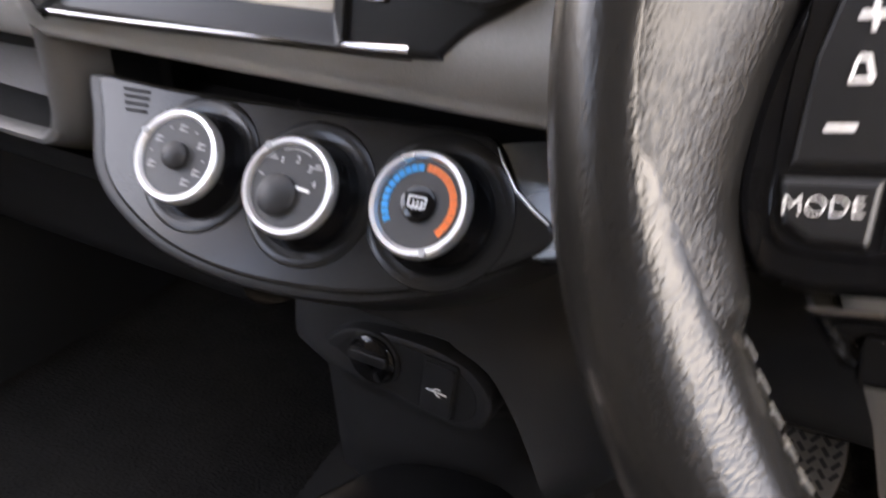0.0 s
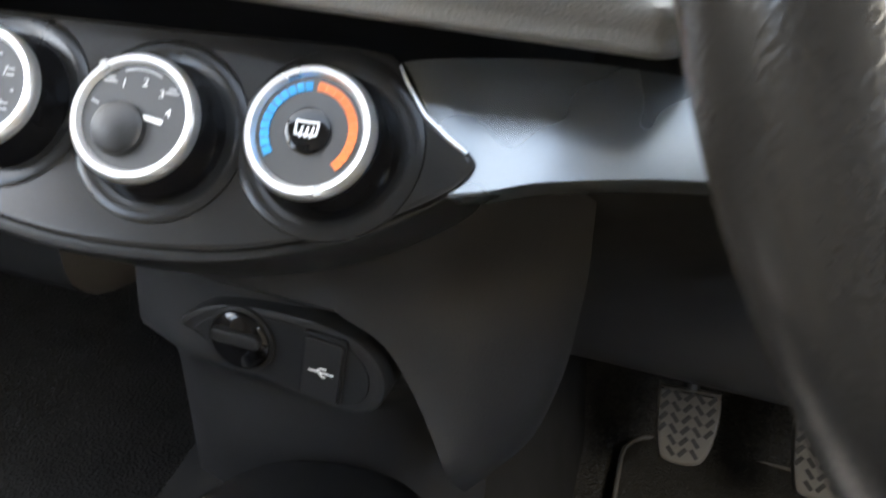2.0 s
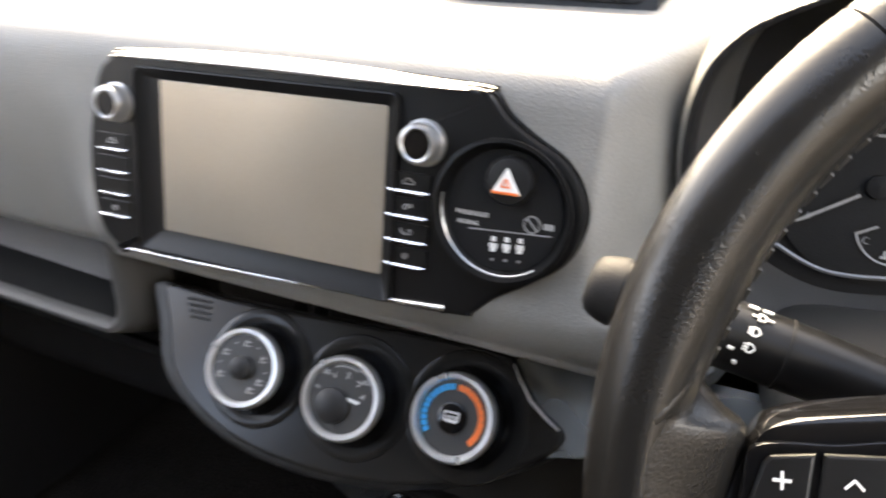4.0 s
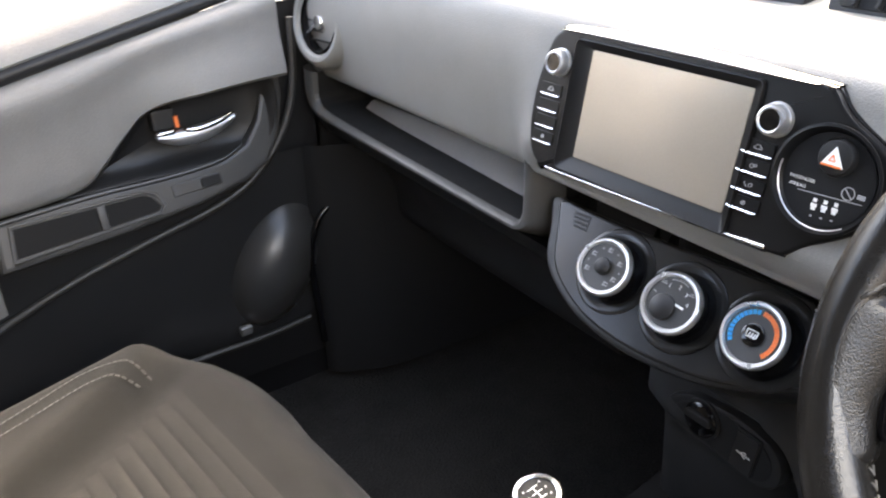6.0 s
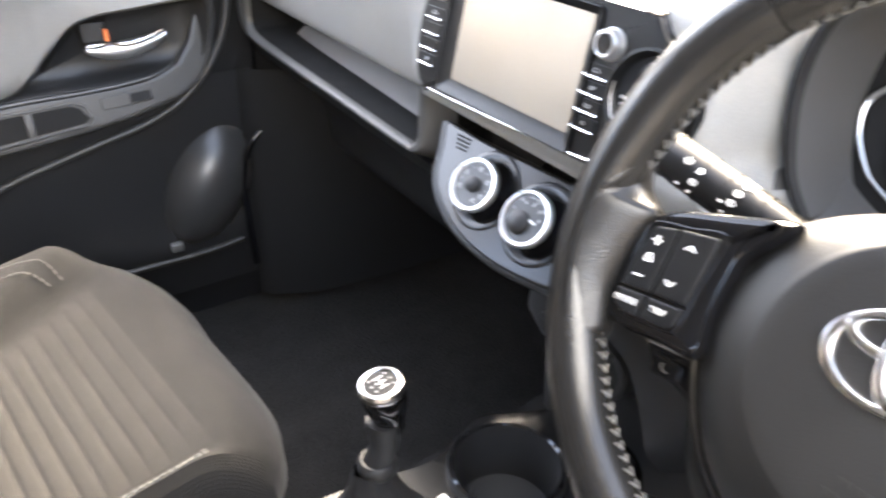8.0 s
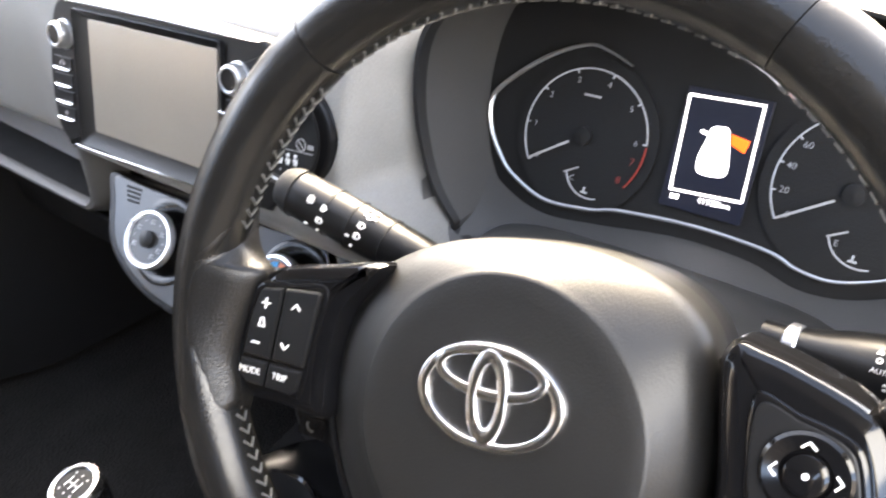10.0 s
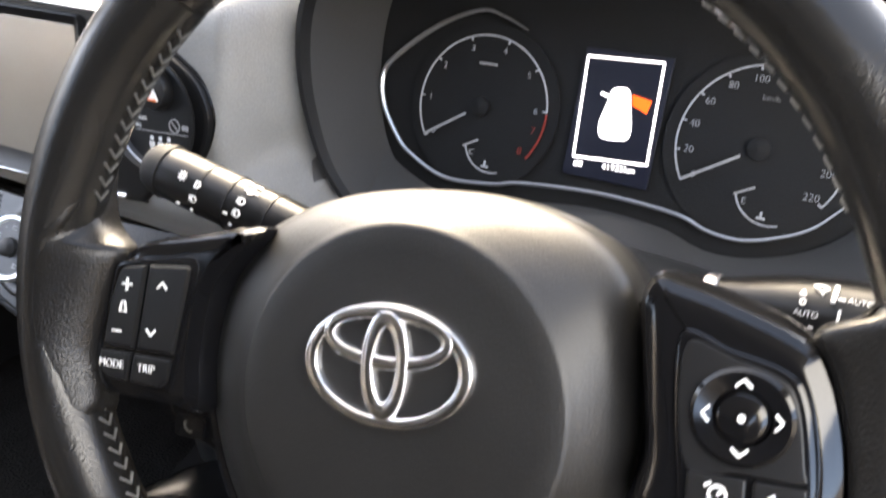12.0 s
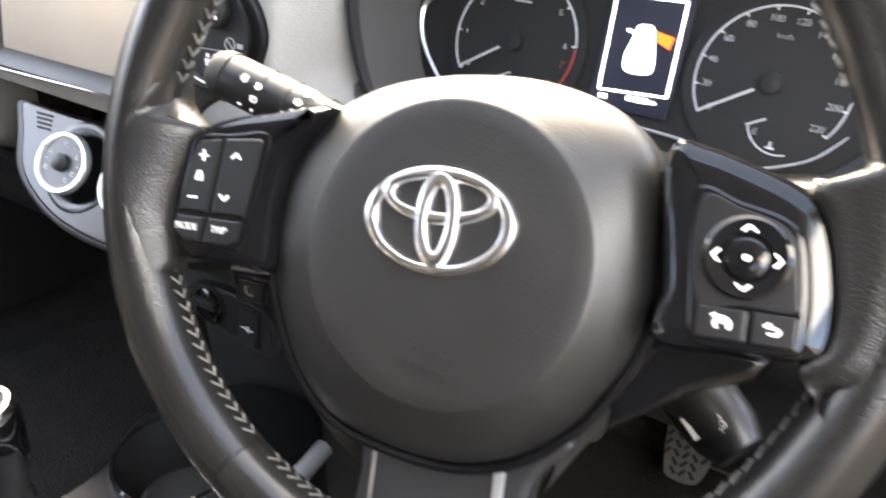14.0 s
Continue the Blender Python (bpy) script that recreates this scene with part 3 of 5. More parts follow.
tri = [(0.0, 0.0072), (-0.0074, -0.0056), (0.0074, -0.0056)]
part("triangle", plate(tri, on(hz, 0, 0, 0.0086), 0.0014, 0.0002), MARK, hazard, "white triangle with red edge", False)
part("edge", bars(strokes([(0.0068, -0.0052), (-0.0068, -0.0052)]), on(hz, 0, 0, 0.0086), 0.0012), RED, hazard)
part("edge", bars(strokes([(-0.0022, -0.0022), (0, 0.0018), (0.0022, -0.0022), (-0.0022, -0.0022)]), on(hz, 0, 0, 0.0086), 0.0007), RED, hazard)
letters("letters", "PASSENGER", on(f, -0.017, -0.0035, -0.005), 0.0026, MARK, dial)
letters("letters", "AIRBAG", on(f, -0.019, -0.0085, -0.005), 0.0026, MARK, dial)
part("line", bars([(-0.018, -0.0115, 0.026, -0.0090)], on(f, 0, 0, -0.0051), 0.0005), DIM, dial)
for k in range(3):
    u, v = -0.004 + 0.0072 * k, -0.0175 + 0.0006 * k
    part("belt_light", bars([(u, v + 0.0015, u, v + 0.0035), (u - 0.0018, v - 0.001, u + 0.0018, v - 0.001), (u - 0.0012, v - 0.003, u + 0.0012, v - 0.003)], on(f, 0, 0, -0.0051), 0.0024), MARK, dial)
    part("lamp_dot", bars([(u - 0.0006, v - 0.0085, u + 0.0006, v - 0.0085)], on(f, 0, 0, -0.0051), 0.0012), DIM, dial)
part("ring_mark", bars(strokes(arc(0.0042, 0, 360, 18, 0.0155, -0.0045)) + [(0.0127, -0.0017, 0.0183, -0.0073)], on(f, 0, 0, -0.0051), 0.0006), DIM, dial)
part("off_mark", bars([(0.022, -0.0045, 0.0265, -0.0045)], on(f, 0, 0, -0.0051), 0.003), DIM, dial)

# ---- climate panel ----
T = radians(36)
HV = facing((0, 0.338, 0.547), (math.sin(radians(4)) * math.cos(T), -math.cos(radians(4)) * math.cos(T), math.sin(T)))
climate = thing("climate_panel", "charcoal heater control panel with three chrome ringed dials", "heater controls")
edge = [(-0.1700, 0.0225), (-0.160, 0.002), (-0.1475, -0.0275), (-0.1236, -0.0475), (-0.0839, -0.0635), (-0.03, -0.0695), (0.03, -0.0642), (0.075, -0.0515), (0.098, -0.0410), (0.122, -0.0255), (0.1305, -0.0155), (0.129, -0.0075), (0.1088, 0.006), (0.094, 0.026), (0.075, 0.0305), (0.0, 0.0285), (-0.1, 0.0268), (-0.150, 0.0282), (-0.164, 0.0284)]
outline = [(p.x, p.y) for p in curve([(u, v, 0) for u, v in edge], 110, True)]
part("rim", plate([(u * (1.075 if u < 0 else 1.0) - 0.001, v * 1.07 - 0.0005) for u, v in outline], on(HV, 0, 0, -0.004), 0.05, 0.004), HARD, climate, "black rounded rim")
part("faceplate", plate(outline, HV, 0.02, 0.0025), FACE, climate, "satin charcoal faceplate")
for k in range(4):
    part("slot", bars([(-0.148 + 0.002 * k, 0.021 - 0.004 * k, -0.128 + 0.0005 * k, 0.0212 - 0.004 * k)], on(HV, 0, 0, 0.0001), 0.0021, 0.0006), DARK, climate)
part("trim_line", tube([HV @ Vector((u, v, 0.0008)) for u, v in ((0.094, 0.024), (0.0985, 0.017), (0.108, 0.0050), (0.119, -0.0028), (0.1278, -0.0080))], [0.0003, 0.0007, 0.0011, 0.0012, 0.0008], sides=8), RINGS, climate, "fine chrome line")
for i, x in enumerate((-0.080, -0.0055, 0.0695)):
    f = on(HV, x + 0.0008, (-0.0150, -0.0185, -0.0135)[i], -0.0035)
    f = f @ Matrix.Rotation(radians((5, 3, -2)[i]), 4, "Y")
    part("well", lathe([(0.0405, -0.0005), (0.0398, 0.0007), (0.0375, 0.0014), (0.034, 0.0012), (0.030, 0.0)], on(HV, x + 0.0016, (-0.0143, -0.0178, -0.0128)[i]), 64, capped=False), FACE, climate)
    knob = part("dial", lathe([(0.0315, -0.004), (0.0305, 0.006), (0.0275, 0.012), (0.0262, 0.022), (0.0262, 0.024)], f, 64, capped=False), GLOSS, climate, ("air direction dial", "fan speed dial", "temperature dial")[i])
    part("ring", lathe([(0.0262, 0.020), (0.0267, 0.0225), (0.0262, 0.0255), (0.0250, 0.0272), (0.0228, 0.0270), (0.0214, 0.0245)], f, 72, capped=False), RINGS, knob, "polished chrome ring")
    part("face", lathe([(0.0224, 0.022), (0.0224, 0.0248), (0.0005, 0.0248)], f, 48), DIALFACE, knob)
    h = on(f, 0, 0, 0.0249)
    part("pointer", box(bmesh.new(), f @ Matrix.Rotation(radians((155, 130, -68)[i]), 4, "Z") @ Matrix.Translation((0.0243, 0, 0.0263)), 0.0042, 0.0032, 0.0026, 0.0006), DIM, knob)
    if i == 0:
        part("hub", lathe([(0.0078, 0.0245), (0.0075, 0.0285), (0.0055, 0.030), (0.0005, 0.0302)], f, 32), HARD, knob)
        for a in (150, 205, 90, 30, -25, -55):
            u, v = 0.0158 * math.cos(radians(a)), 0.0158 * math.sin(radians(a))
            part("mark", bars([(u - 0.002, v + 0.001, u + 0.002, v + 0.001), (u - 0.001, v - 0.0015, u + 0.0022, v - 0.0015), (u - 0.002, v - 0.002, u - 0.001, v + 0.002)], h, 0.0008), DIM, knob)
        for a in (178, 118, 60, 0):
            u, v = 0.0168 * math.cos(radians(a)), 0.0168 * math.sin(radians(a))
            part("dot", bars([(u - 0.0005, v, u + 0.0005, v)], h, 0.001), DIM, knob)
    if i == 1:
        part("hub", lathe([(0.0112, 0.0245), (0.0108, 0.0275), (0.009, 0.0288), (0.0005, 0.029)], on(f, -0.0045, -0.0055, 0), 36), HARD, knob)
        for a, c in ((118, "1"), (82, "2"), (48, "3"), (14, "4")):
            letters("numeral", c, on(h, 0.0145 * math.cos(radians(a)), 0.0145 * math.sin(radians(a)), 0.0002), 0.0040, MARK, knob)
        part("arc_mark", bars(strokes(arc(0.0195, 65, 112, 12)), h, 0.0008), DIM, knob)
        for a in (132, 42):
            u, v = 0.0188 * math.cos(radians(a)), 0.0188 * math.sin(radians(a))
            part("mark", bars([(u - 0.0028, v - 0.0008, u + 0.0028, v - 0.0008), (u - 0.0015, v + 0.0008, u + 0.0015, v + 0.0008)], h, 0.0009), DIM, knob)
        part("needle", bars([(0.004, 0.0005, 0.0125, -0.0005)], on(h, 0, 0, 0.0004), 0.0018), MARK, knob)
        part("mark", bars([(-0.0185, 0.0045, -0.0155, 0.0035)], h, 0.0009), DIM, knob)
    if i == 2:
        for mat, a0, a1 in ((BLUE, 216, 93), (RED, 88, -46)):
            n = 11
            for k in range(n):
                b0, b1 = a0 + (a1 - a0) * k / n, a0 + (a1 - a0) * (k + (0.6 if mat is BLUE else 0.76)) / n
                part("segment", bars(strokes(arc(0.0178, b0, b1, 3)), h, 0.0036), mat, knob)
        push = part("push_button", lathe([(0.0092, 0.0245), (0.009, 0.0262), (0.0075, 0.0268), (0.0005, 0.0264)], f, 36), GLOSS, knob)
        hh = on(f, 0, 0, 0.0269)
        part("mark", bars(strokes([(-0.0042, -0.002), (-0.0045, 0.003), (0.0045, 0.003), (0.0042, -0.002), (-0.0042, -0.002)]) + [(u, -0.003, u + 0.0005, 0.0012) for u in (-0.0022, 0, 0.0022)], hh, 0.0008), MARK, push)
# trim that runs on to the right behind the wheel
low_edge = curve([(0.112, -0.026, 0), (0.14, -0.0195, 0), (0.16, -0.0135, 0), (0.2025, -0.0055, 0), (0.245, -0.002, 0), (0.30, -0.004, 0)], 28)
high_edge = curve([(0.090, 0.027, 0), (0.115, 0.034, 0), (0.1457, 0.0375, 0), (0.2078, 0.0375, 0), (0.25, 0.036, 0), (0.30, 0.034, 0)], 28)
rows = []
for k in range(-2, 13):
    row = []
    for a, b in zip(low_edge, high_edge):
        t = max(0.0, min(1.0, k / 12))
        p = a.lerp(b, t)
        turn = radians(5 - 11 * max(0.0, min(1.0, (p.x - 0.098) / 0.022)))
        drop = {-2: 0.02, -1: 0.0015}.get(k, 0.0)
        row.append(HV @ Vector((p.x, p.y - 0.001 - (0.001 if k < 0 else 0), -0.0014 - 0.0042 * max(0.0, min(1.0, (0.155 - p.x) / 0.025)) + (p.y - 0.012) * math.tan(turn) - drop)))
    rows.append(row)
part("side_trim", grid(rows), TRIMGLOSS, climate, "glossy blue-black trim panel")

# ---- lower console ----
console = thing("centre_console", "black plastic centre console with socket and cup holders", "console")
rows = []
for x, dy in ((-0.17, 0.14), (-0.13, 0.07), (-0.09, 0.02), (-0.05, 0.004), (0.0, 0.0), (0.02, 0.001), (0.04, 0.004), (0.055, 0.008), (0.07, 0.014), (0.085, 0.023), (0.105, 0.042), (0.125, 0.075)):
    rows.append(curve([(x, 0.385 + dy, 0.499), (x, 0.386 + dy, 0.478), (x, 0.387 + dy, 0.455), (x, 0.386 + dy, 0.43), (x, 0.385 + dy, 0.40), (x, 0.382 + dy, 0.365), (x, 0.398 + dy, 0.345), (x, 0.412 + dy, 0.325), (x, 0.418 + dy, 0.28), (x, 0.43 + dy, 0.10)], 34))
part("front", grid(rows), FOOTBLACK, console, "black curved console front")
flank = [[(0.0, 0.350, 0.497), (0.08, 0.362, 0.503), (0.14, 0.395, 0.515), (0.174, 0.425, 0.53)],
         [(0.040, 0.378, 0.448), (0.10, 0.376, 0.478), (0.15, 0.405, 0.505), (0.174, 0.43, 0.51)],
         [(0.056, 0.374, 0.427), (0.10, 0.382, 0.440), (0.15, 0.412, 0.460), (0.176, 0.434, 0.468)],
         [(0.082, 0.374, 0.414), (0.115, 0.384, 0.42), (0.155, 0.414, 0.433), (0.177, 0.436, 0.442)],
         [(0.099, 0.374, 0.390), (0.126, 0.387, 0.396), (0.16, 0.416, 0.405), (0.176, 0.437, 0.413)],
         [(0.113, 0.374, 0.36), (0.136, 0.392, 0.362), (0.165, 0.42, 0.367), (0.173, 0.438, 0.373)],
         [(0.124, 0.374, 0.333), (0.141, 0.398, 0.328), (0.157, 0.428, 0.324), (0.163, 0.44, 0.325)],
         [(0.130, 0.398, 0.30), (0.138, 0.418, 0.296), (0.145, 0.438, 0.292), (0.150, 0.45, 0.290)]]
cols = [curve(list(c), 26) for c in zip(*[curve(r, 16) for r in flank])]
bm = grid(cols)
# the brow over the sockets runs on from the side without a seam
brow = []
for k in range(8):
    p, t = cols[0][k], k / 7
    brow.append(curve([(-0.17, 0.49 + 0.02 * t, p.z), (-0.10, 0.377 + 0.020 * t, p.z), (-0.035, 0.352 + 0.026 * t, p.z), p], 18))
brow.append([q + Vector((0, 0.004, -0.004)) for q in brow[-1]])
brow.append([q + Vector((0, 0.02, -0.003)) for q in brow[-1]])
grid(brow, bm=bm)
bmesh.ops.remove_doubles(bm, verts=bm.verts[:], dist=0.0001)
bmesh.ops.recalc_face_normals(bm, faces=bm.faces[:])
grid([[p + Vector((-dx, dy, 0)) for p in cols[0][6:]] for dx, dy in ((0, 0), (0.002, 0.012), (0.004, 0.06))], bm=bm)
part("flank", bm, FOOTBLACK, console, "black console side sweeping to the footwell")
LC = facing((0.004, 0.3735, 0.3855), (0, -1, 0.09))
oval = [(p.x, p.y) for p in curve([(-0.0455, 0.0080, 0), (-0.034, 0.0190, 0), (-0.018, 0.0265, 0), (0.010, 0.0300, 0), (0.040, 0.0295, 0), (0.064, 0.0235, 0), (0.0785, 0.0105, 0), (0.0815, -0.0055, 0), (0.075, -0.0185, 0), (0.060, -0.0235, 0), (0.030, -0.0205, 0), (0.0, -0.0135, 0), (-0.020, -0.0055, 0), (-0.035, 0.0030, 0)], 70, True)]
socket_plate = part("socket_plate", plate([(u * 1.0, v) for u, v in oval], LC, 0.03, 0.003), HARD, console, "oval socket panel")
part("inner_plate", plate([(0.024 + (u - 0.024) * 0.84, 0.004 + (v - 0.004) * 0.82) for u, v in oval], on(LC, 0, 0, 0.0008), 0.004, 0.0006), DARK, socket_plate)
f = on(LC, -0.004, 0.0085, 0)
sock = part("power_socket", lathe([(0.0205, 0.0), (0.0205, 0.0025), (0.0185, 0.003), (0.017, 0.0015), (0.0165, -0.002)], f, 48, capped=False), HARD, console, "round power socket with a black cap")
part("cap", lathe([(0.018, 0.0012), (0.0175, 0.004), (0.0145, 0.0065), (0.0005, 0.007)], f, 40), GLOSS, sock)
part("pull_tab", plate(rounded(0.030, 0.009, 0.004, cx=0, cy=0.004), on(f, 0, 0, 0.010), 0.006, 0.002), HARD, sock)
f = on(LC, 0.0455, 0.0035, 0.001, -4)
usb = part("usb_cover", plate(rounded(0.026, 0.042, 0.003), on(f, 0, 0, 0.0012), 0.004, 0.0008), DARK, console, "black flap over the data socket")
part("flap", plate(rounded(0.0225, 0.038, 0.0025), on(f, 0, -0.0006, 0.003), 0.003, 0.001), HARD, usb)
part("mark", bars([(-0.007, -0.006, 0.006, -0.006), (-0.003, -0.006, 0.0, -0.0035), (0.0, -0.0035, 0.003, -0.0035), (-0.001, -0.006, 0.001, -0.0085), (0.001, -0.0085, 0.003, -0.0085), (0.005, -0.006, 0.0075, -0.006)], on(f, 0, 0.0045, 0.0031), 0.0009), MARK, usb)
# tray with cup holders and the gear surround
top = [(p.x, p.y) for p in curve([(-0.036, 0.05, 0), (-0.030, 0.15, 0), (-0.020, 0.205, 0), (-0.026, 0.25, 0), (-0.047, 0.300, 0), (-0.028, 0.350, 0), (0.0, 0.395, 0), (0.05, 0.412, 0), (0.10, 0.405, 0), (0.136, 0.355, 0), (0.140, 0.28, 0), (0.125, 0.05, 0), (0.09, -0.3, 0), (-0.05, -0.3, 0)], 50, True)]
CUP, CUP_R, TRAY_Z = Vector((0.036, 0.281)), 0.054, 0.286


def out_to(angle):
    """How far the tray reaches from the cup's middle in a direction."""
    d, best = Vector((math.cos(angle), math.sin(angle))), 0.06
    for (ax_, ay_), (bx_, by_) in zip(top, top[1:] + top[:1]):
        a, e = Vector((ax_, ay_)) - CUP, Vector((bx_ - ax_, by_ - ay_))
        det = d.x * -e.y + e.x * d.y
        if abs(det) > 1e-9:
            far, k = (a.x * -e.y + e.x * a.y) / det, (d.x * a.y - d.y * a.x) / det
            if far > 0 and -0.001 <= k <= 1.001:
                best = max(best, far)
    return best


turns = np.linspace(0, 2 * math.pi, 96, endpoint=False)
reach = [out_to(a) for a in turns]
rows = [[Vector((CUP.x + (q - d if q else CUP_R + 0.005) * math.cos(a), CUP.y + (q - d if q else CUP_R + 0.005) * math.sin(a), TRAY_Z - z)) for a, q in zip(turns, reach if outer else [0] * 96)] for outer, d, z in ((1, 0, 0.17), (1, 0, 0.010), (1, 0.003, 0.003), (1, 0.008, 0.0), (0, 0, 0.0))]
part("tray", grid(rows, True), CONSOLE, console, "black console tray")
f = Matrix.Translation((CUP.x, CUP.y, TRAY_Z + 0.002))
cup = part("cup_holder", lathe([(CUP_R + 0.006, -0.004), (CUP_R + 0.006, 0.004), (CUP_R + 0.003, 0.0085), (CUP_R, 0.007), (CUP_R - 0.002, -0.002), (CUP_R - 0.006, -0.058)], f, 56, capped=False), HARD, console, "deep round cup holder with a raised rim")
part("bottom", lathe([(CUP_R - 0.005, -0.0575), (CUP_R * 0.6, -0.055), (0.001, -0.054)], f, 48, capped=False), SATIN, cup, "grey cup holder bottom")
part("insert", tube(curve([f @ Vector((0.036 * math.cos(radians(a)), 0.036 * math.sin(radians(a)), -0.040 + 0.004 * math.sin(radians(3 * a)))) for a in range(-150, 31, 20)], 30), 0.004), SATIN, cup, "raised rib in the cup holder")
part("ring", lathe([(CUP_R + 0.0045, 0.007), (CUP_R + 0.002, 0.0095), (CUP_R - 0.0005, 0.007)], f, 56, capped=False), GLOSS, cup)
# silver stands in for the glint along the glossy console edge
part("side_edge", tube(curve([(0.122, 0.05, 0.286), (0.136, 0.2, 0.289), (0.143, 0.30, 0.293), (0.142, 0.36, 0.297)], 16), 0.009), SILVER, console, "console edge coloured silver for the light it catches")
# gear lever
gear = thing("gear_lever", "black gear lever with chrome ringed knob", "gear lever")
base, knob_at = Vector((0.026, 0.138, 0.288)), Vector((0.028, 0.148, 0.445))
rows = []
for k, (z, w) in enumerate(((0.0, 1.0), (0.012, 0.95), (0.028, 0.75), (0.040, 0.60), (0.052, 0.48), (0.066, 0.40), (0.076, 0.36))):
    rows.append([base + Vector((0.040 * w * math.cos(t) * (1 + 0.07 * math.sin(8 * t + k)), 0.050 * w * math.sin(t) * (1 + 0.06 * math.cos(8 * t + k)), z)) for t in np.linspace(0, 2 * math.pi, 40, endpoint=False)])
part("boot", grid(rows, True), DARK, gear, "creased black leather boot")
rows = [[base + Vector((0.018 + r * 1.12 * math.cos(radians(a)), r * 1.36 * math.sin(radians(a)), h)) for a in range(-60, 102, 4)] for r, h in ((0.054, -0.004), (0.054, 0.004), (0.0515, 0.009), (0.046, 0.009), (0.042, 0.004), (0.042, -0.004))]
part("surround", grid(rows), SILVER, gear, "satin silver surround")
part("collar", lathe([(0.0150, 0.068), (0.0175, 0.072), (0.0178, 0.080), (0.0150, 0.084), (0.0125, 0.084)], Matrix.Translation(base + Vector((0.0004, 0.004, 0))), 32, capped=False), HARD, gear, "black collar on top of the boot")
part("shaft", tube([base + Vector((0, 0, 0.065)), knob_at - Vector((0, 0, 0.06)), knob_at - Vector((0, 0, 0.03))], [0.013, 0.0125, 0.015], sides=20), HARD, gear)
kf = Matrix.Translation(knob_at) @ Matrix.Rotation(radians(10), 4, "X") @ Matrix.Scale(0.87, 4)
part("knob", lathe([(0.013, -0.05), (0.016, -0.035), (0.0205, -0.02), (0.0222, -0.006), (0.022, 0.004), (0.0215, 0.006)], kf, 40), GLOSS, gear, "black rounded knob")
part("ring", lathe([(0.0218, 0.0015), (0.0230, 0.004), (0.0228, 0.008), (0.0205, 0.0120), (0.0178, 0.0128), (0.0165, 0.0120), (0.0162, 0.0095)], kf, 48, capped=False), CHROME, gear, "chrome ring round the top")
cap = part("cap", lathe([(0.0168, 0.008), (0.0164, 0.0104), (0.012, 0.0114), (0.0005, 0.0118)], kf, 40), DARK, gear)
part("shift_marks", bars([(-0.0065, 0.005, -0.0065, -0.005), (0, 0.005, 0, -0.005), (0.0065, 0.005, 0.0065, -0.005), (-0.0065, 0, 0.0065, 0)], on(kf, 0, 0, 0.0120), 0.0006), MARK, cap)
for u, v in ((-0.008, 0.0088), (0, 0.0095), (0.008, 0.0088), (-0.008, -0.0088), (0, -0.0095), (0.008, -0.0088)):
    part("numeral", bars([(u - 0.0007, v, u + 0.0007, v)], on(kf, 0, 0, 0.0119), 0.0016), DIM, cap)

# ---- instrument cluster ----
cluster = thing("instrument_cluster", "hooded instrument cluster with two gauges and a lit display", "instrument cluster")
CL = facing((0.345, 0.445, 0.68), (0, -0.93, 0.35))
front = [(0.222, 0.612), (0.205, 0.625), (0.188, 0.648), (0.178, 0.68), (0.175, 0.707), (0.178, 0.735), (0.188, 0.756), (0.21, 0.773), (0.26, 0.79), (0.36, 0.80), (0.46, 0.79), (0.515, 0.773), (0.54, 0.75), (0.548, 0.71), (0.545, 0.68), (0.535, 0.65), (0.515, 0.625), (0.49, 0.612), (0.36, 0.60)]
loop = curve([(x, 0.38, z) for x, z in front], 90, True)


def ring_at(scale, y, push, drop=0.0):
    c = Vector((0.36, 0, 0.70))
    return [Vector((c.x + (p.x - c.x) * scale, y + push * (p.z - 0.70), c.z + (p.z - c.z) * scale - drop)) for p in loop]


rows = [ring_at(1.10, 0.50, 0.35), ring_at(1.07, 0.43, 0.2, 0.002), ring_at(1.035, 0.385, 0.08), ring_at(1.015, 0.378, 0.05), ring_at(0.995, 0.378, 0.05), ring_at(0.985, 0.385, 0.08), ring_at(0.975, 0.415, 0.2), ring_at(0.955, 0.455, 0.38)]
part("hood", grid(rows[:4], True), PAD, cluster, "grey grained instrument hood")
part("hood_lip", grid(rows[3:6], True), HARD, cluster, "thin black lip of the hood")
part("hood_lining", grid(rows[5:], True), HOODIN, cluster, "dark grey inner wall of the hood")
part("back_plate", plate([((p.x - 0.36) * 1.03 + 0.015, (p.z - 0.70) * 1.05 + 0.02) for p in loop], on(CL, 0, 0, -0.004), 0.01), DARK, cluster)


trim = curve([(-0.0565, 0.0462, 0), (-0.0739, 0.0526, 0), (-0.0907, 0.0545, 0), (-0.1185, 0.0420, 0), (-0.1468, 0.0189, 0), (-0.155, 0.0050, 0), (-0.1508, -0.0138, 0), (-0.1382, -0.0315, 0), (-0.1255, -0.0420, 0), (-0.0973, -0.0527, 0), (-0.0628, -0.0503, 0), (-0.0429, -0.0455, 0), (0.0068, -0.0412, 0), (0.0528, -0.0430, 0), (0.072, -0.0485, 0), (0.0900, -0.0495, 0), (0.108, -0.044, 0), (0.124, -0.035, 0), (0.137, -0.020, 0)], 110)
part("gauge_trim", tube([CL @ Vector((p.x, p.y, 0.002)) for p in trim], [0.0003 + 0.0010 * math.sin(math.pi * k / 109) ** 0.5 + 0.0007 * math.exp(-((k - 24) / 15) ** 2) for k in range(110)], sides=6), SILVER, cluster, "thin silver line round the gauges")
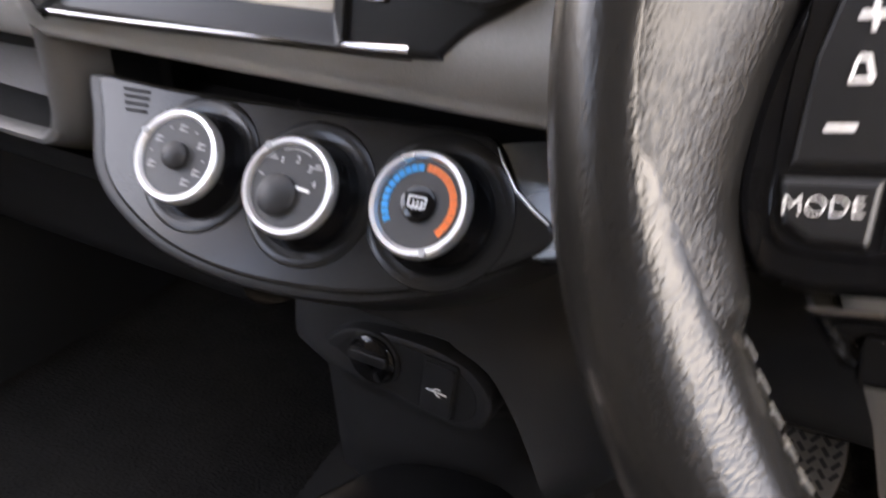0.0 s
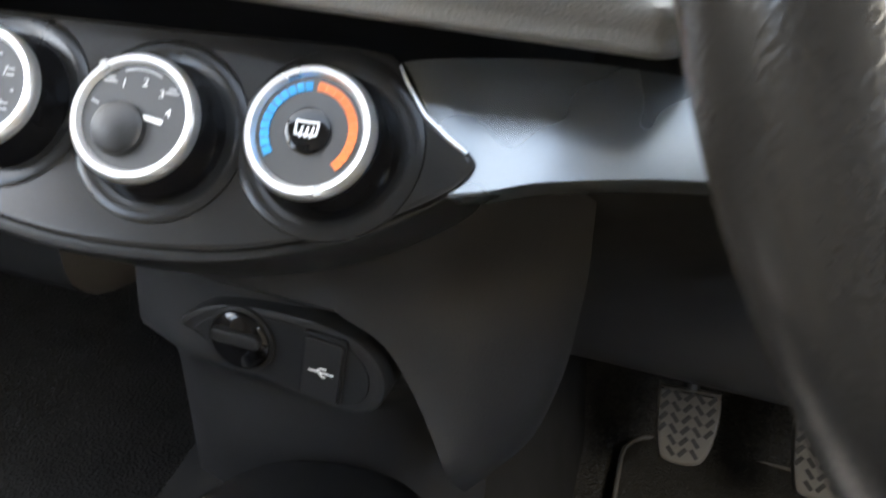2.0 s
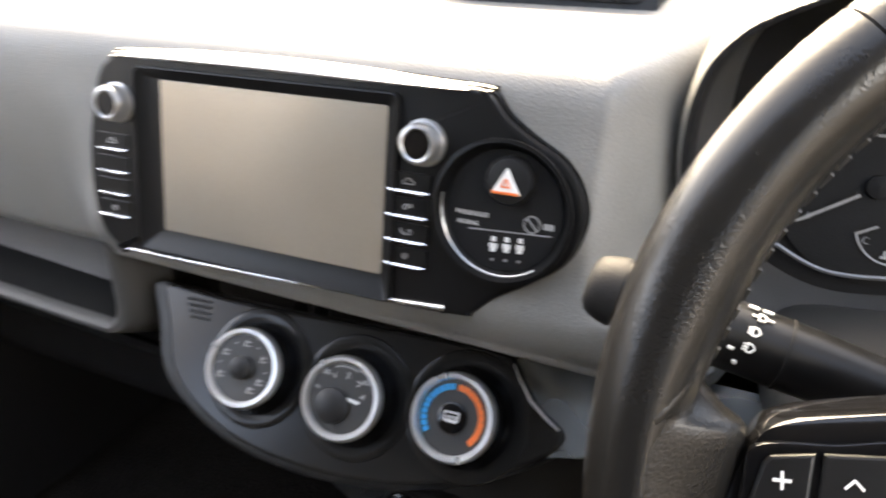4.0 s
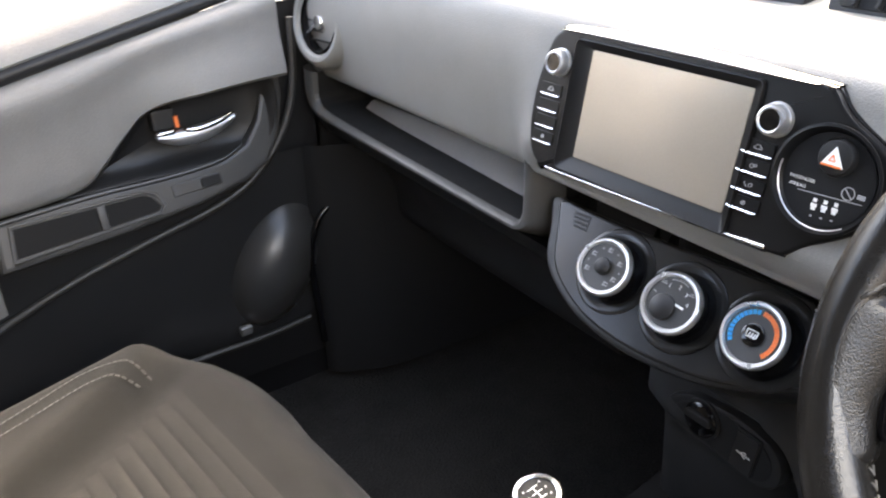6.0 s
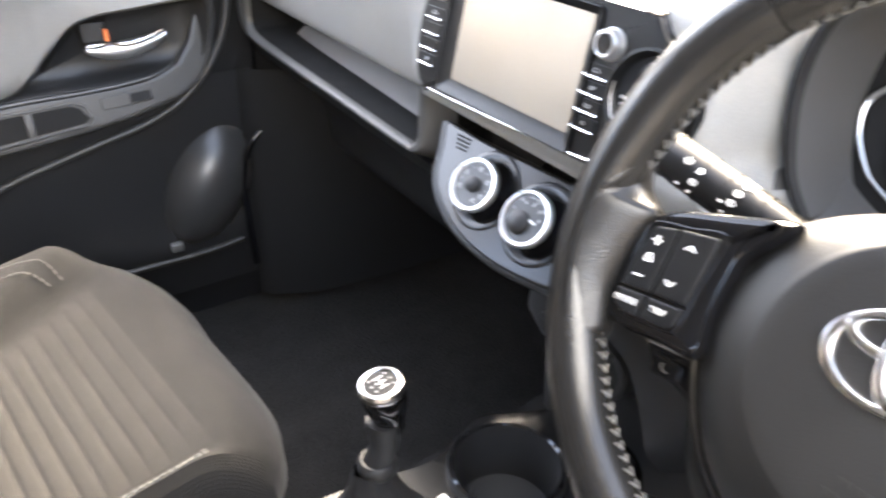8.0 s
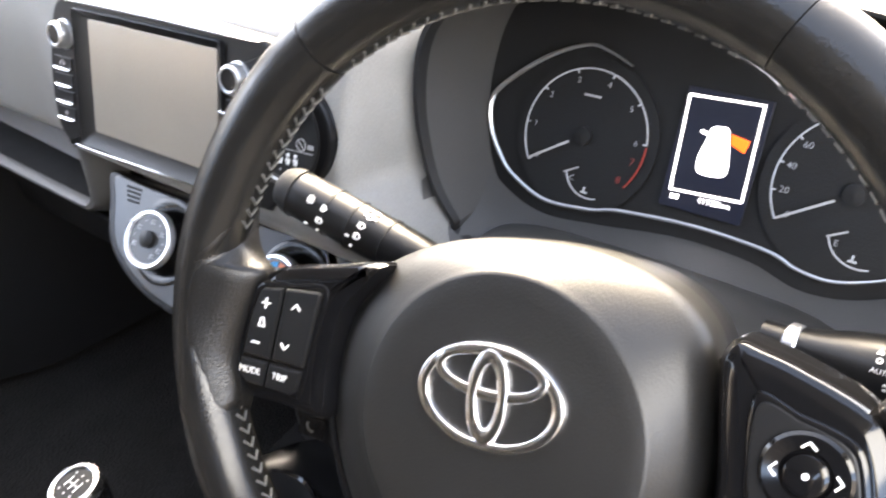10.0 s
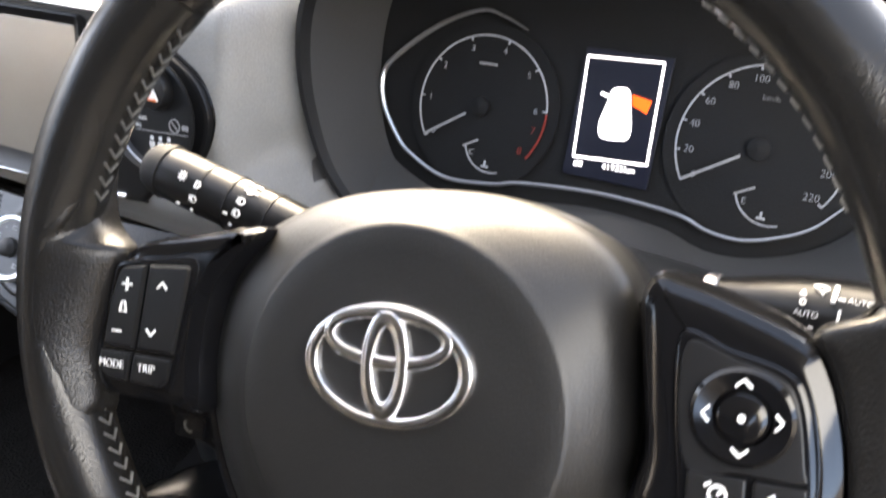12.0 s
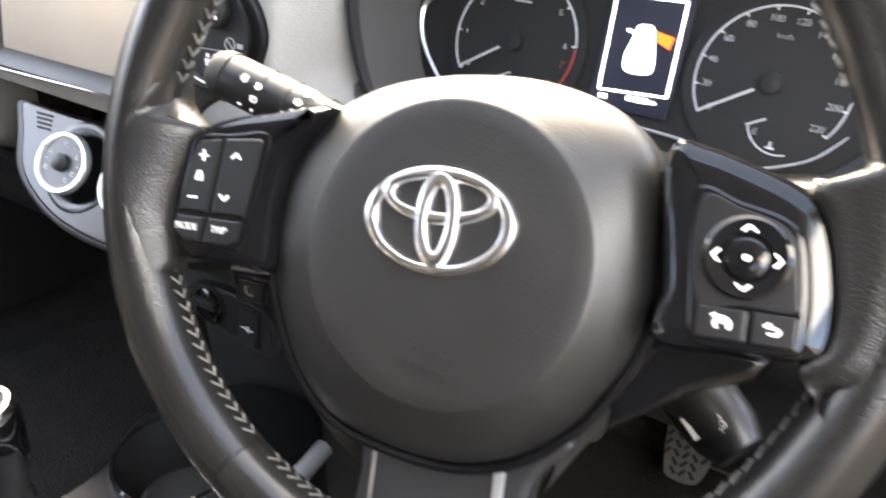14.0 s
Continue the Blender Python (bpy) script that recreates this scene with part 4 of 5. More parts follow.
for cx, cy, name, a0, a1, texts in ((-0.080, -0.004, "rev_counter", 213, 5, "0123456"), (0.0885, 0.001, "speedometer", 213, -33, ("0", "20", "40", "60", "80", "100", "120", "140", "160", "180", "200", "220"))):
    g = part(name, lathe([(0.052, -0.002), (0.052, -0.001), (0.0005, -0.001)], on(CL, cx, cy), 56), DARK, cluster, "black round gauge with white marks")
    f = on(CL, cx, cy)
    part("scale", bars(strokes(arc(0.0445, a0, a1, 60)), f, 0.0009), LIT, g)
    n = len(texts) - 1
    for k, c in enumerate(texts):
        a = radians(a0 + (a1 - a0) * k / n)
        part("tick", bars([(0.0420 * math.cos(a), 0.0420 * math.sin(a), 0.0445 * math.cos(a), 0.0445 * math.sin(a))], f, 0.001), LIT, g)
        letters("numeral", c, on(f, 0.0372 * math.cos(a), 0.0372 * math.sin(a), 0.0003), 0.0042, LIT, g)
    a = radians(a0)
    part("needle", bars([(0.010 * math.cos(a), 0.010 * math.sin(a), 0.0425 * math.cos(a), 0.0425 * math.sin(a))], on(f, 0, 0, 0.004), 0.0015), DIM, g, "grey needle")
    part("boss", lathe([(0.0062, 0), (0.0060, 0.003), (0.0005, 0.004)], f, 24), DARK, g)
    part("small_scale", bars(strokes(arc(0.019, 195, 290, 16, 0.012, -0.021)), f, 0.0008), LIT, g)
    part("small_needle", bars([(-0.007, -0.026, 0.003, -0.0205)], on(f, 0, 0, 0.003), 0.0011), DIM, g)
    part("mark", bars([(0.009, -0.0365, 0.009, -0.033), (0.007, -0.0365, 0.0115, -0.0365)], f, 0.0012), LIT, g)
    if name == "rev_counter":
        part("red_zone", bars(strokes(arc(0.0445, 3, -36, 16)), on(f, 0, 0, 0.0002), 0.0012), REDLIT, g)
        letters("numeral", "7", on(f, 0.0375, -0.009, 0.0003), 0.005, REDLIT, g)
        letters("numeral", "8", on(f, 0.031, -0.0225, 0.0003), 0.005, REDLIT, g)
        part("unit", bars([(-0.006, 0.027, 0.006, 0.027)], f, 0.0014), DIM, g)
        letters("mark", "C", on(f, -0.0015, -0.029, 0.0003), 0.004, LIT, g)
    else:
        letters("unit", "km/h", on(f, 0.0, 0.027, 0.0003), 0.0034, DIM, g)
        letters("mark", "E", on(f, -0.0015, -0.029, 0.0003), 0.004, LIT, g)
lower = curve([(-0.158, -0.018, 0.0), (-0.150, -0.038, 0.0), (-0.125, -0.0545, 0), (-0.095, -0.0625, 0), (-0.055, -0.0585, 0), (0.0, -0.0510, 0), (0.045, -0.0525, 0), (0.075, -0.0600, 0), (0.105, -0.0560, 0), (0.135, -0.040, 0), (0.155, -0.015, 0)], 40)
rows = [[CL @ Vector((p.x * w, p.y * w, 0.001)) + Vector((0, -y, -z)) for p in lower] for y, z, w in ((0.0, 0.0, 1.0), (0.006, 0.001, 1.0), (0.03, 0.006, 1.03), (0.06, 0.016, 1.06))]
part("lower_lining", grid(rows), HOODIN, cluster, "grey sloping floor of the hood")
lcd = part("display", plate(rounded(0.052, 0.075, 0.001, cx=0.0075, cy=0.004), on(CL, 0, 0, 0.0004), 0.002, 0.0002), LCDBACK, cluster, "lit colour display")
part("frame_line", bars(strokes([(-0.0165, 0.0365), (0.0285, 0.0385), (0.031, -0.0195), (-0.0135, -0.0225), (-0.0165, 0.0365)]), on(CL, 0, 0, 0.0006), 0.0013), LCD, lcd)
car = [(p.x, p.y) for p in curve([(0.0, -0.008, 0), (-0.002, 0.0, 0), (0.0005, 0.012, 0), (0.002, 0.0195, 0), (0.007, 0.0215, 0), (0.012, 0.0205, 0), (0.0145, 0.012, 0), (0.0175, 0.0, 0), (0.0165, -0.0072, 0), (0.008, -0.0092, 0)], 48, True)]
part("car_picture", plate(car, on(CL, 0, 0, 0.0011), 0.001, 0.0001), LCD, lcd, "white car seen from above")
part("mirror", bars([(-0.004, 0.0165, 0.001, 0.0155)], on(CL, 0, 0, 0.0008), 0.0018), LCD, lcd)
part("window", bars(strokes(arc(0.008, 215, 320, 8, 0.0075, 0.0085)), on(CL, 0, 0, 0.0013), 0.0009), DIM, lcd)
part("open_door", plate([(0.0145, 0.0185), (0.026, 0.0165), (0.0245, 0.009), (0.0155, 0.0125)], on(CL, 0, 0, 0.0012), 0.001, 0.0001), AMBER, lcd, "orange open door sign", False)
part("unit", bars([(-0.012 + 0.003 * k, -0.0265 + 0.0002 * k, -0.0105 + 0.003 * k, -0.0265 + 0.0002 * k) for k in range(2)], on(CL, 0, 0, 0.0006), 0.0028), LCD, lcd)
letters("distance", "41925km", on(CL, 0.0150, -0.0247, 0.0008, 3), 0.0040, LCD, lcd)

# ---- steering column ----
column = thing("steering_column", "grey plastic steering column cover with stalks", "steering column")
rows = []
for y, w, top, zc in ((0.20, 0.075, 0.046, 0.595), (0.24, 0.082, 0.048, 0.60), (0.30, 0.098, 0.050, 0.603), (0.345, 0.112, 0.047, 0.605), (0.38, 0.122, 0.036, 0.605), (0.41, 0.126, 0.018, 0.605), (0.44, 0.126, 0.005, 0.60)):
    rows.append([(0.345 + w * math.copysign(abs(math.cos(t)) ** 0.8, math.cos(t)), y, zc + (top if math.sin(t) > 0 else 0.085) * math.copysign(abs(math.sin(t)) ** 0.8, math.sin(t))) for t in np.linspace(0, 2 * math.pi, 48, endpoint=False)])
part("cowl", grid(rows, True), SATIN, column)
ring_f = facing((0.292, 0.442, 0.511), (0, -0.9, 0.43))
part("column_ring", lathe([(0.056, -0.03), (0.059, -0.004), (0.058, 0.003), (0.055, 0.006), (0.047, 0.001), (0.044, -0.02)], ring_f, 48, capped=False), TRAYGREY, column, "grey rounded column cover edge")
part("shaft_housing", lathe([(0.0455, -0.015), (0.042, -0.012), (0.001, -0.012)], ring_f, 36, capped=False), DARK, column)
part("sticker", plate(rounded(0.036, 0.006, 0.001, cx=-0.008, cy=-0.0335), on(ring_f, 0, 0, -0.002, -8), 0.002, 0.0004), STICKER, column, "pale paper sticker")


def stalk(name, a, b, radii, parent, label):
    p = [Vector(a).lerp(Vector(b), k / (len(radii) - 1)) for k in range(len(radii))]
    return part(name, tube(p, radii, sides=28), BEZEL, parent, label)


lamp = stalk("lamp_stalk", (0.163, 0.271, 0.6825), (0.295, 0.282, 0.651), [0.0115, 0.0138, 0.0142, 0.0142, 0.0142, 0.0142, 0.0140, 0.0140, 0.0138, 0.0134, 0.0128, 0.0120, 0.0118, 0.0125], column, "black light and indicator stalk")
ax = (Vector((0.295, 0.282, 0.651)) - Vector((0.163, 0.271, 0.6825))).normalized()
part("tip", tube([Vector((0.163, 0.271, 0.6825)) + ax * d for d in (-0.0035, -0.003, -0.001, 0.002, 0.006, 0.010, 0.0104)], [0.004, 0.0085, 0.0115, 0.0130, 0.0142, 0.0146, 0.0140], sides=28), DARK, lamp, "rounded stalk tip")
for d, r in ((0.036, 0.0146), (0.052, 0.0146), (0.075, 0.0144)):
    part("seam", tube([Vector((0.163, 0.271, 0.6825)) + ax * (d + e) for e in (-0.0006, 0.0006)], r, sides=28), DARK, lamp)


def on_stalk(a, b, d, angle, radius):
    """A place on a stalk: d along it, the angle round it from the top towards the driver."""
    a, b = Vector(a), Vector(b)
    along = (b - a).normalized()
    up = (Vector((0, 0, 1)) - along * along.z).normalized()
    out = up * math.cos(radians(angle)) + along.cross(up) * math.sin(radians(angle))
    return Matrix.Translation(a + along * d + out * radius) @ Matrix((along, out.cross(along), out)).transposed().to_4x4()


LA, LB = (0.163, 0.271, 0.6825), (0.295, 0.282, 0.651)
SUN_MARK = strokes(arc(0.0011, 0, 360, 10)) + [(0.0017 * math.cos(a), 0.0017 * math.sin(a), 0.0025 * math.cos(a), 0.0025 * math.sin(a)) for a in np.linspace(0, 2 * math.pi, 8, endpoint=False)]
LAMP_MARK = strokes([(-0.0014, -0.0016), (-0.0014, 0.0016), (0.0004, 0.0015), (0.0015, 0), (0.0004, -0.0015), (-0.0014, -0.0016)])
RAYS = [(-0.0029, y, -0.0018, y) for y in (-0.0011, 0, 0.0011)]
DASH_MARK, DOT_MARK = [(-0.0011, 0, 0.0011, 0)], strokes(arc(0.0007, 0, 360, 8))
for d, a, lines, wide in ((0.026, 46, SUN_MARK, 0.0005), (0.036, 50, LAMP_MARK + [(-0.0012, 0, 0.001, 0)], 0.0006), (0.0362, 80, LAMP_MARK + RAYS, 0.0005), (0.026, 108, DASH_MARK, 0.0008), (0.0345, 110, DOT_MARK, 0.0005),
                          (0.0615, -2, [(-0.0045, 0, -0.001, 0), (0.001, 0, 0.0045, 0)], 0.0013), (0.0628, 17, LAMP_MARK + [(-0.004, 0, -0.002, 0), (0.002, 0, 0.004, 0)], 0.0006), (0.0618, 43, LAMP_MARK + RAYS, 0.0006), (0.0618, 68, LAMP_MARK + RAYS, 0.0006), (0.0552, 77, DASH_MARK, 0.0011), (0.0585, 98, DOT_MARK, 0.0005)):
    part("mark", bars(lines, on_stalk(LA, LB, d, a, 0.0146), wide, 0.0005), MARK, lamp)
wiper = stalk("wiper_stalk", (0.430, 0.3115, 0.6660), (0.548, 0.302, 0.679), [0.0080, 0.0080, 0.0095, 0.0115, 0.0140, 0.0158, 0.0170, 0.0176, 0.0178, 0.0178, 0.0178, 0.0178, 0.0165, 0.012], column, "black wiper stalk")
part("collar", tube([(0.440, 0.3107, 0.6671), (0.441, 0.3106, 0.6672), (0.4455, 0.310, 0.6677), (0.4465, 0.310, 0.6678)], [0.0085, 0.0100, 0.0100, 0.0085], sides=28), SILVER, wiper, "satin metal collar")
WA, WB = (0.42, 0.312, 0.665), (0.548, 0.302, 0.679)
letters("letters", "AUTO", on_stalk(WA, WB, 0.0625, 55, 0.0178), 0.0023, MARK, wiper)
letters("letters", "AUTO", on_stalk(WA, WB, 0.0795, 29, 0.0182), 0.0023, MARK, wiper)
part("mark", bars([(-0.0014, 0, 0.0008, 0)], on_stalk(WA, WB, 0.0735, 30, 0.0181), 0.0008, 0.0006), MARK, wiper)
part("mark", bars([(0, -0.0035, 0, 0.0035)], on_stalk(WA, WB, 0.0706, 24, 0.0179), 0.0016, 0.0012), MARK, wiper)
part("mark", bars([(0, -0.0035, 0, 0.003)], on_stalk(WA, WB, 0.0735, 53, 0.0180), 0.0008, 0.0012), MARK, wiper)
part("mark", bars(strokes(arc(0.0010, 0, 360, 10)), on_stalk(WA, WB, 0.0606, 41, 0.0178), 0.0005, 0.0005), MARK, wiper)
part("mark", bars(strokes([(-0.001, -0.0008), (0, 0.001), (0.001, -0.0008), (-0.001, -0.0008)]), on_stalk(WA, WB, 0.0600, 29, 0.0177), 0.0006, 0.0005), MARK, wiper)
part("mark", bars(strokes([(-0.0028, 0.0012), (-0.001, 0.002), (0.0012, 0.0018), (0.0028, 0.0008), (0.0004, -0.0012), (-0.0028, 0.0012)]) + [(0.0004, -0.0012, 0.0012, -0.0024)], on_stalk(WA, WB, 0.0655, 20, 0.0178), 0.0005, 0.0006), MARK, wiper)
part("mark", bars([(-0.0008, 0.001, 0.0008, 0.001), (-0.0005, -0.001, 0.0005, -0.001)], on_stalk(WA, WB, 0.065, 73, 0.0178), 0.0008, 0.0005), DIM, wiper)
cruise = stalk("cruise_lever", (0.435, 0.262, 0.612), (0.487, 0.236, 0.590), [0.008, 0.012, 0.0155, 0.016, 0.016, 0.015, 0.011], column, "black cruise control lever")
cf = facing((0.470, 0.2325, 0.6035), (-0.2, -0.8, 0.55), -27)
letters("letters", "CANCEL", on(cf, 0, 0.004, 0.001), 0.0034, MARK, cruise)
part("mark", bars([(-0.009, -0.003, 0.006, -0.003), (-0.005, -0.008, 0.005, -0.008)], on(cf, 0, 0, 0.0), 0.0022, 0.001), DIM, cruise)

# ---- steering wheel ----
wheel = thing("steering_wheel", "black leather three-spoke steering wheel with grey stitching, worn and shiny", "steering wheel")
W = facing((0.3633, 0.1897, 0.6845), (0.05, -0.877, 0.478), 8.5)
R0 = 0.1593
RW = facing((0.3633, 0.1897, 0.6845), (0.097, -0.877, 0.387)) @ Matrix.Translation((0, 0.0064, -0.0087)) @ Matrix.Rotation(radians(8.5), 4, "Z")


def rim_row(a, extra=0.0, sides=24):
    """One section of the rim at the angle a in degrees: fatter inwards at the thumb rests."""
    a = a % 360
    rest = math.exp(-((a - 178) / 13) ** 2) + math.exp(-((a - 355) / 13) ** 2) + math.exp(-((a + 5) / 13) ** 2)
    shoulder = sum(math.exp(-((a - c) / 8) ** 2) for c in (155, 201, 18, 332))
    inw = 0.0153 - 0.0050 * rest + 0.0006 * shoulder
    t, out = radians(a), []
    for k in range(sides):
        s = 2 * math.pi * k / sides
        dr = math.cos(s)
        r = R0 + (0.0158 if dr > 0 else inw) * dr * (1 + extra)
        h = 0.0162 * math.sin(s) * (1 + extra)
        out.append(RW @ Vector((r * math.cos(t), r * math.sin(t), h)))
    return out


spans = ((54.1, 125.9), (126.2, 231.9), (232.2, 307.9), (308.2, 413.9))
for a0, a1 in spans:
    rows = []
    n = int((a1 - a0) / 2.2)
    for k in range(n + 1):
        a = a0 + (a1 - a0) * k / n
        end = min(k, n - k)
        rows.append(rim_row(a, -0.03 if end == 0 else (-0.012 if end == 1 and n > 10 else 0.0)))
    part("rim_cover", grid(rows, True, True), LEATHER, wheel, "worn black leather rim section")
core = [rim_row(a, -0.09) for a in range(0, 360, 4)]
part("rim_core", grid(core + [core[0]], True), DARK, wheel)
# stitches: little chevrons along the inner face
for a0, a1 in ((58, 122), (130, 160), (190, 229), (236, 304), (311, 350), (380, 410)):
    n = int((a1 - a0) / 2.5)
    for k in range(n + 1):
        a = a0 + (a1 - a0) * k / n
        row = rim_row(a % 360 if a % 360 < 360 else a, 0.012, 96)
        nxt = rim_row((a + 1.5) % 360, 0.012, 96)
        part("stitch", tube([row[46], nxt[50], row[53]], 0.0007, sides=4), THREAD, wheel)
# hub and airbag cover
hub = [(0, 0.0615), (0.03, 0.0598), (0.0555, 0.0517), (0.0711, 0.0391), (0.0777, 0.0226), (0.0805, 0.0), (0.0803, -0.022), (0.0755, -0.04), (0.066, -0.058), (0.0535, -0.0745), (0.03, -0.092), (0, -0.099), (-0.0407, -0.0946), (-0.062, -0.083), (-0.0787, -0.0605), (-0.0895, -0.032), (-0.0920, -0.006), (-0.087, 0.0173), (-0.074, 0.038), (-0.053, 0.051), (-0.029, 0.0585)]
loop = curve([(u, v, 0) for u, v in hub], 84, True)


def hub_row(k, h, bulge=0.0):
    """The hub's outline drawn in towards a disc."""
    out = []
    for p in loop:
        d = Vector((p.x, p.y + 0.012))
        a = math.atan2(d.y, d.x)
        disc = Vector((0.0012 + 0.0612 * math.cos(a), -0.013 + 0.0612 * math.sin(a)))
        q = Vector((p.x, p.y)) * (1 - k) + disc * k
        out.append(W @ Vector((q.x, q.y, h)))
    return out


def disc_row(s, h):
    return [W @ Vector((0.0012 + 0.0612 * s * math.cos(math.atan2(p.y + 0.012, p.x)), -0.013 + 0.0612 * s * math.sin(math.atan2(p.y + 0.012, p.x)), h)) for p in loop]


rows = [hub_row(0, -0.045), hub_row(0, -0.026), hub_row(0.03, -0.021), hub_row(0.15, -0.0165), hub_row(0.5, -0.0082), hub_row(0.85, -0.0030), hub_row(0.97, -0.0012), disc_row(0.995, -0.0004), disc_row(0.975, 0.0), disc_row(0.85, 0.0), disc_row(0.5, 0.0008), disc_row(0.15, 0.001), disc_row(0.02, 0.001)]
part("airbag_cover", grid(rows, True, True), HUB, wheel, "grey grained airbag cover with a flat disc")
seam = [W @ Vector((p.x * 1.03, (p.y + 0.01) * 1.03 - 0.01, -0.024)) for p in loop if p.y < 0.030]
part("hub_seam", tube(seam, 0.0024, False, 8), GLOSS, wheel, "glossy black edge round the hub")
for k in range(12):
    u, v = (-0.008 + 0.0036 * k, -0.0500 - 0.0005 * k) if k < 5 else (-0.012 + 0.0036 * (k - 5), -0.0565 - 0.0005 * (k - 5))
    part("pressed_mark", bars([(u, v, u + 0.0015, v - 0.0002)], on(W, 0, 0, 0.0007), 0.0026, 0.0003), HUB, wheel)
# emblem of three plain ovals
emblem = new("emblem")
emblem.parent = wheel
tagged(emblem, "chrome emblem of interlaced ovals")


def oval_ring(name, cx, cy, a, b, w0, w1, h):
    n = 64
    rows = []
    for k in range(n):
        t = 2 * math.pi * k / n
        w = w0 + (w1 - w0) * abs(math.sin(t))
        c, s = math.cos(t), math.sin(t)
        ring = [(w * e, z) for e, z in ((-1.02, -0.0005), (-0.98, 0.0006), (-0.80, 0.0019), (-0.72, 0.0023), (-0.66, 0.0024), (0, 0.00252), (0.66, 0.0024), (0.72, 0.0023), (0.80, 0.0019), (0.98, 0.0006), (1.02, -0.0005))]
        rows.append([on(W, cx, cy, h) @ Vector(((a + d) * c, (b + d) * s, z)) for d, z in ring])
    part(name, grid(rows + [rows[0]]), CHROME, emblem)


oval_ring("oval", -0.0005, 0.0, 0.0291, 0.0192, 0.0031, 0.0023, 0.0010)
oval_ring("oval", -0.0005, 0.0095, 0.0222, 0.0086, 0.0026, 0.0028, 0.0013)
oval_ring("oval", -0.0005, 0.0004, 0.0066, 0.0155, 0.0026, 0.0036, 0.0016)
# spokes
LEFT_SPOKE = [(-0.0600, 0.0425), (-0.090, 0.0390), (-0.1195, 0.0335), (-0.1290, 0.0250), (-0.1365, 0.0080), (-0.1400, -0.0120), (-0.1375, -0.0245), (-0.1290, -0.0300), (-0.1050, -0.0302), (-0.0840, -0.0302), (-0.0830, -0.009), (-0.0810, 0.008), (-0.0767, 0.0218)]
RIGHT_SPOKE = [(0.0850, 0.0385), (0.0930, 0.0370), (0.105, 0.0335), (0.1270, 0.0240), (0.1350, 0.0120), (0.1395, -0.0080), (0.1395, -0.0250), (0.1340, -0.0325), (0.1100, -0.0335), (0.0835, -0.0335), (0.0843, -0.0157), (0.0828, 0.0), (0.0808, 0.018), (0.0802, 0.031)]
LEFT_WEB = [(-0.1440, 0.067), (-0.1438, 0.0530), (-0.1412, 0.0420), (-0.1350, 0.0345), (-0.1292, 0.0295), (-0.1310, 0.0200), (-0.1352, 0.0060), (-0.1388, -0.012), (-0.1372, -0.026), (-0.1358, -0.0350), (-0.1395, -0.0440), (-0.1445, -0.054), (-0.1485, -0.0625)]
RIGHT_WEB = [(0.1480, 0.040), (0.1395, 0.0305), (0.1290, 0.0250), (0.1345, 0.012), (0.1392, -0.010), (0.1388, -0.026), (0.1310, -0.035), (0.138, -0.045), (0.1440, -0.060)]
LEFT_POD = [(-0.126, 0.0258), (-0.106, 0.0280), (-0.0865, 0.0285), (-0.0900, 0.0050), (-0.0950, -0.0210), (-0.1000, -0.0240), (-0.1250, -0.0240), (-0.1330, -0.0200), (-0.1330, -0.0050), (-0.1300, 0.0150)]
RIGHT_POD = [(0.0925, 0.0210), (0.1080, 0.0185), (0.1230, 0.0140), (0.1285, 0.0060), (0.1315, -0.0120), (0.1315, -0.0270), (0.1270, -0.0305), (0.1120, -0.0310), (0.0975, -0.0305), (0.0940, -0.0180)]


def smooth_outline(points, n=72):
    return [(p.x, p.y) for p in curve([(u, v, 0) for u, v in points], n, True)]


for web in (LEFT_WEB, RIGHT_WEB):
    inner = curve([(u, v, 0) for u, v in web], 40)
    rows = []
    for k, p in enumerate(inner):
        t = math.atan2(p.y - 0.0064, p.x)
        near = min(1.0, min(k, 39 - k) / 13)
        near = near * near * (3 - 2 * near)
        turn = 168 - 62 * near
        a, b = (RW @ Vector((r * math.cos(t), r * math.sin(t), h)) for r, h in ((R0 + 0.0142 * math.cos(radians(s)), 0.0157 * math.sin(radians(s))) for s in (turn - 14, turn)))
        c, d = W @ Vector((p.x, p.y, -0.0045)), W @ Vector((p.x, p.y, -0.016))
        e = b.lerp(c, 0.55) + (W.to_3x3() @ Vector((0, 0, 0.0022 * near - 0.0030 * (1 - near))))
        rows.append(curve([a, b, e, c, d], 14))
    part("thumb_rest", grid(rows), PEBBLED, wheel, "worn leather thumb rest")
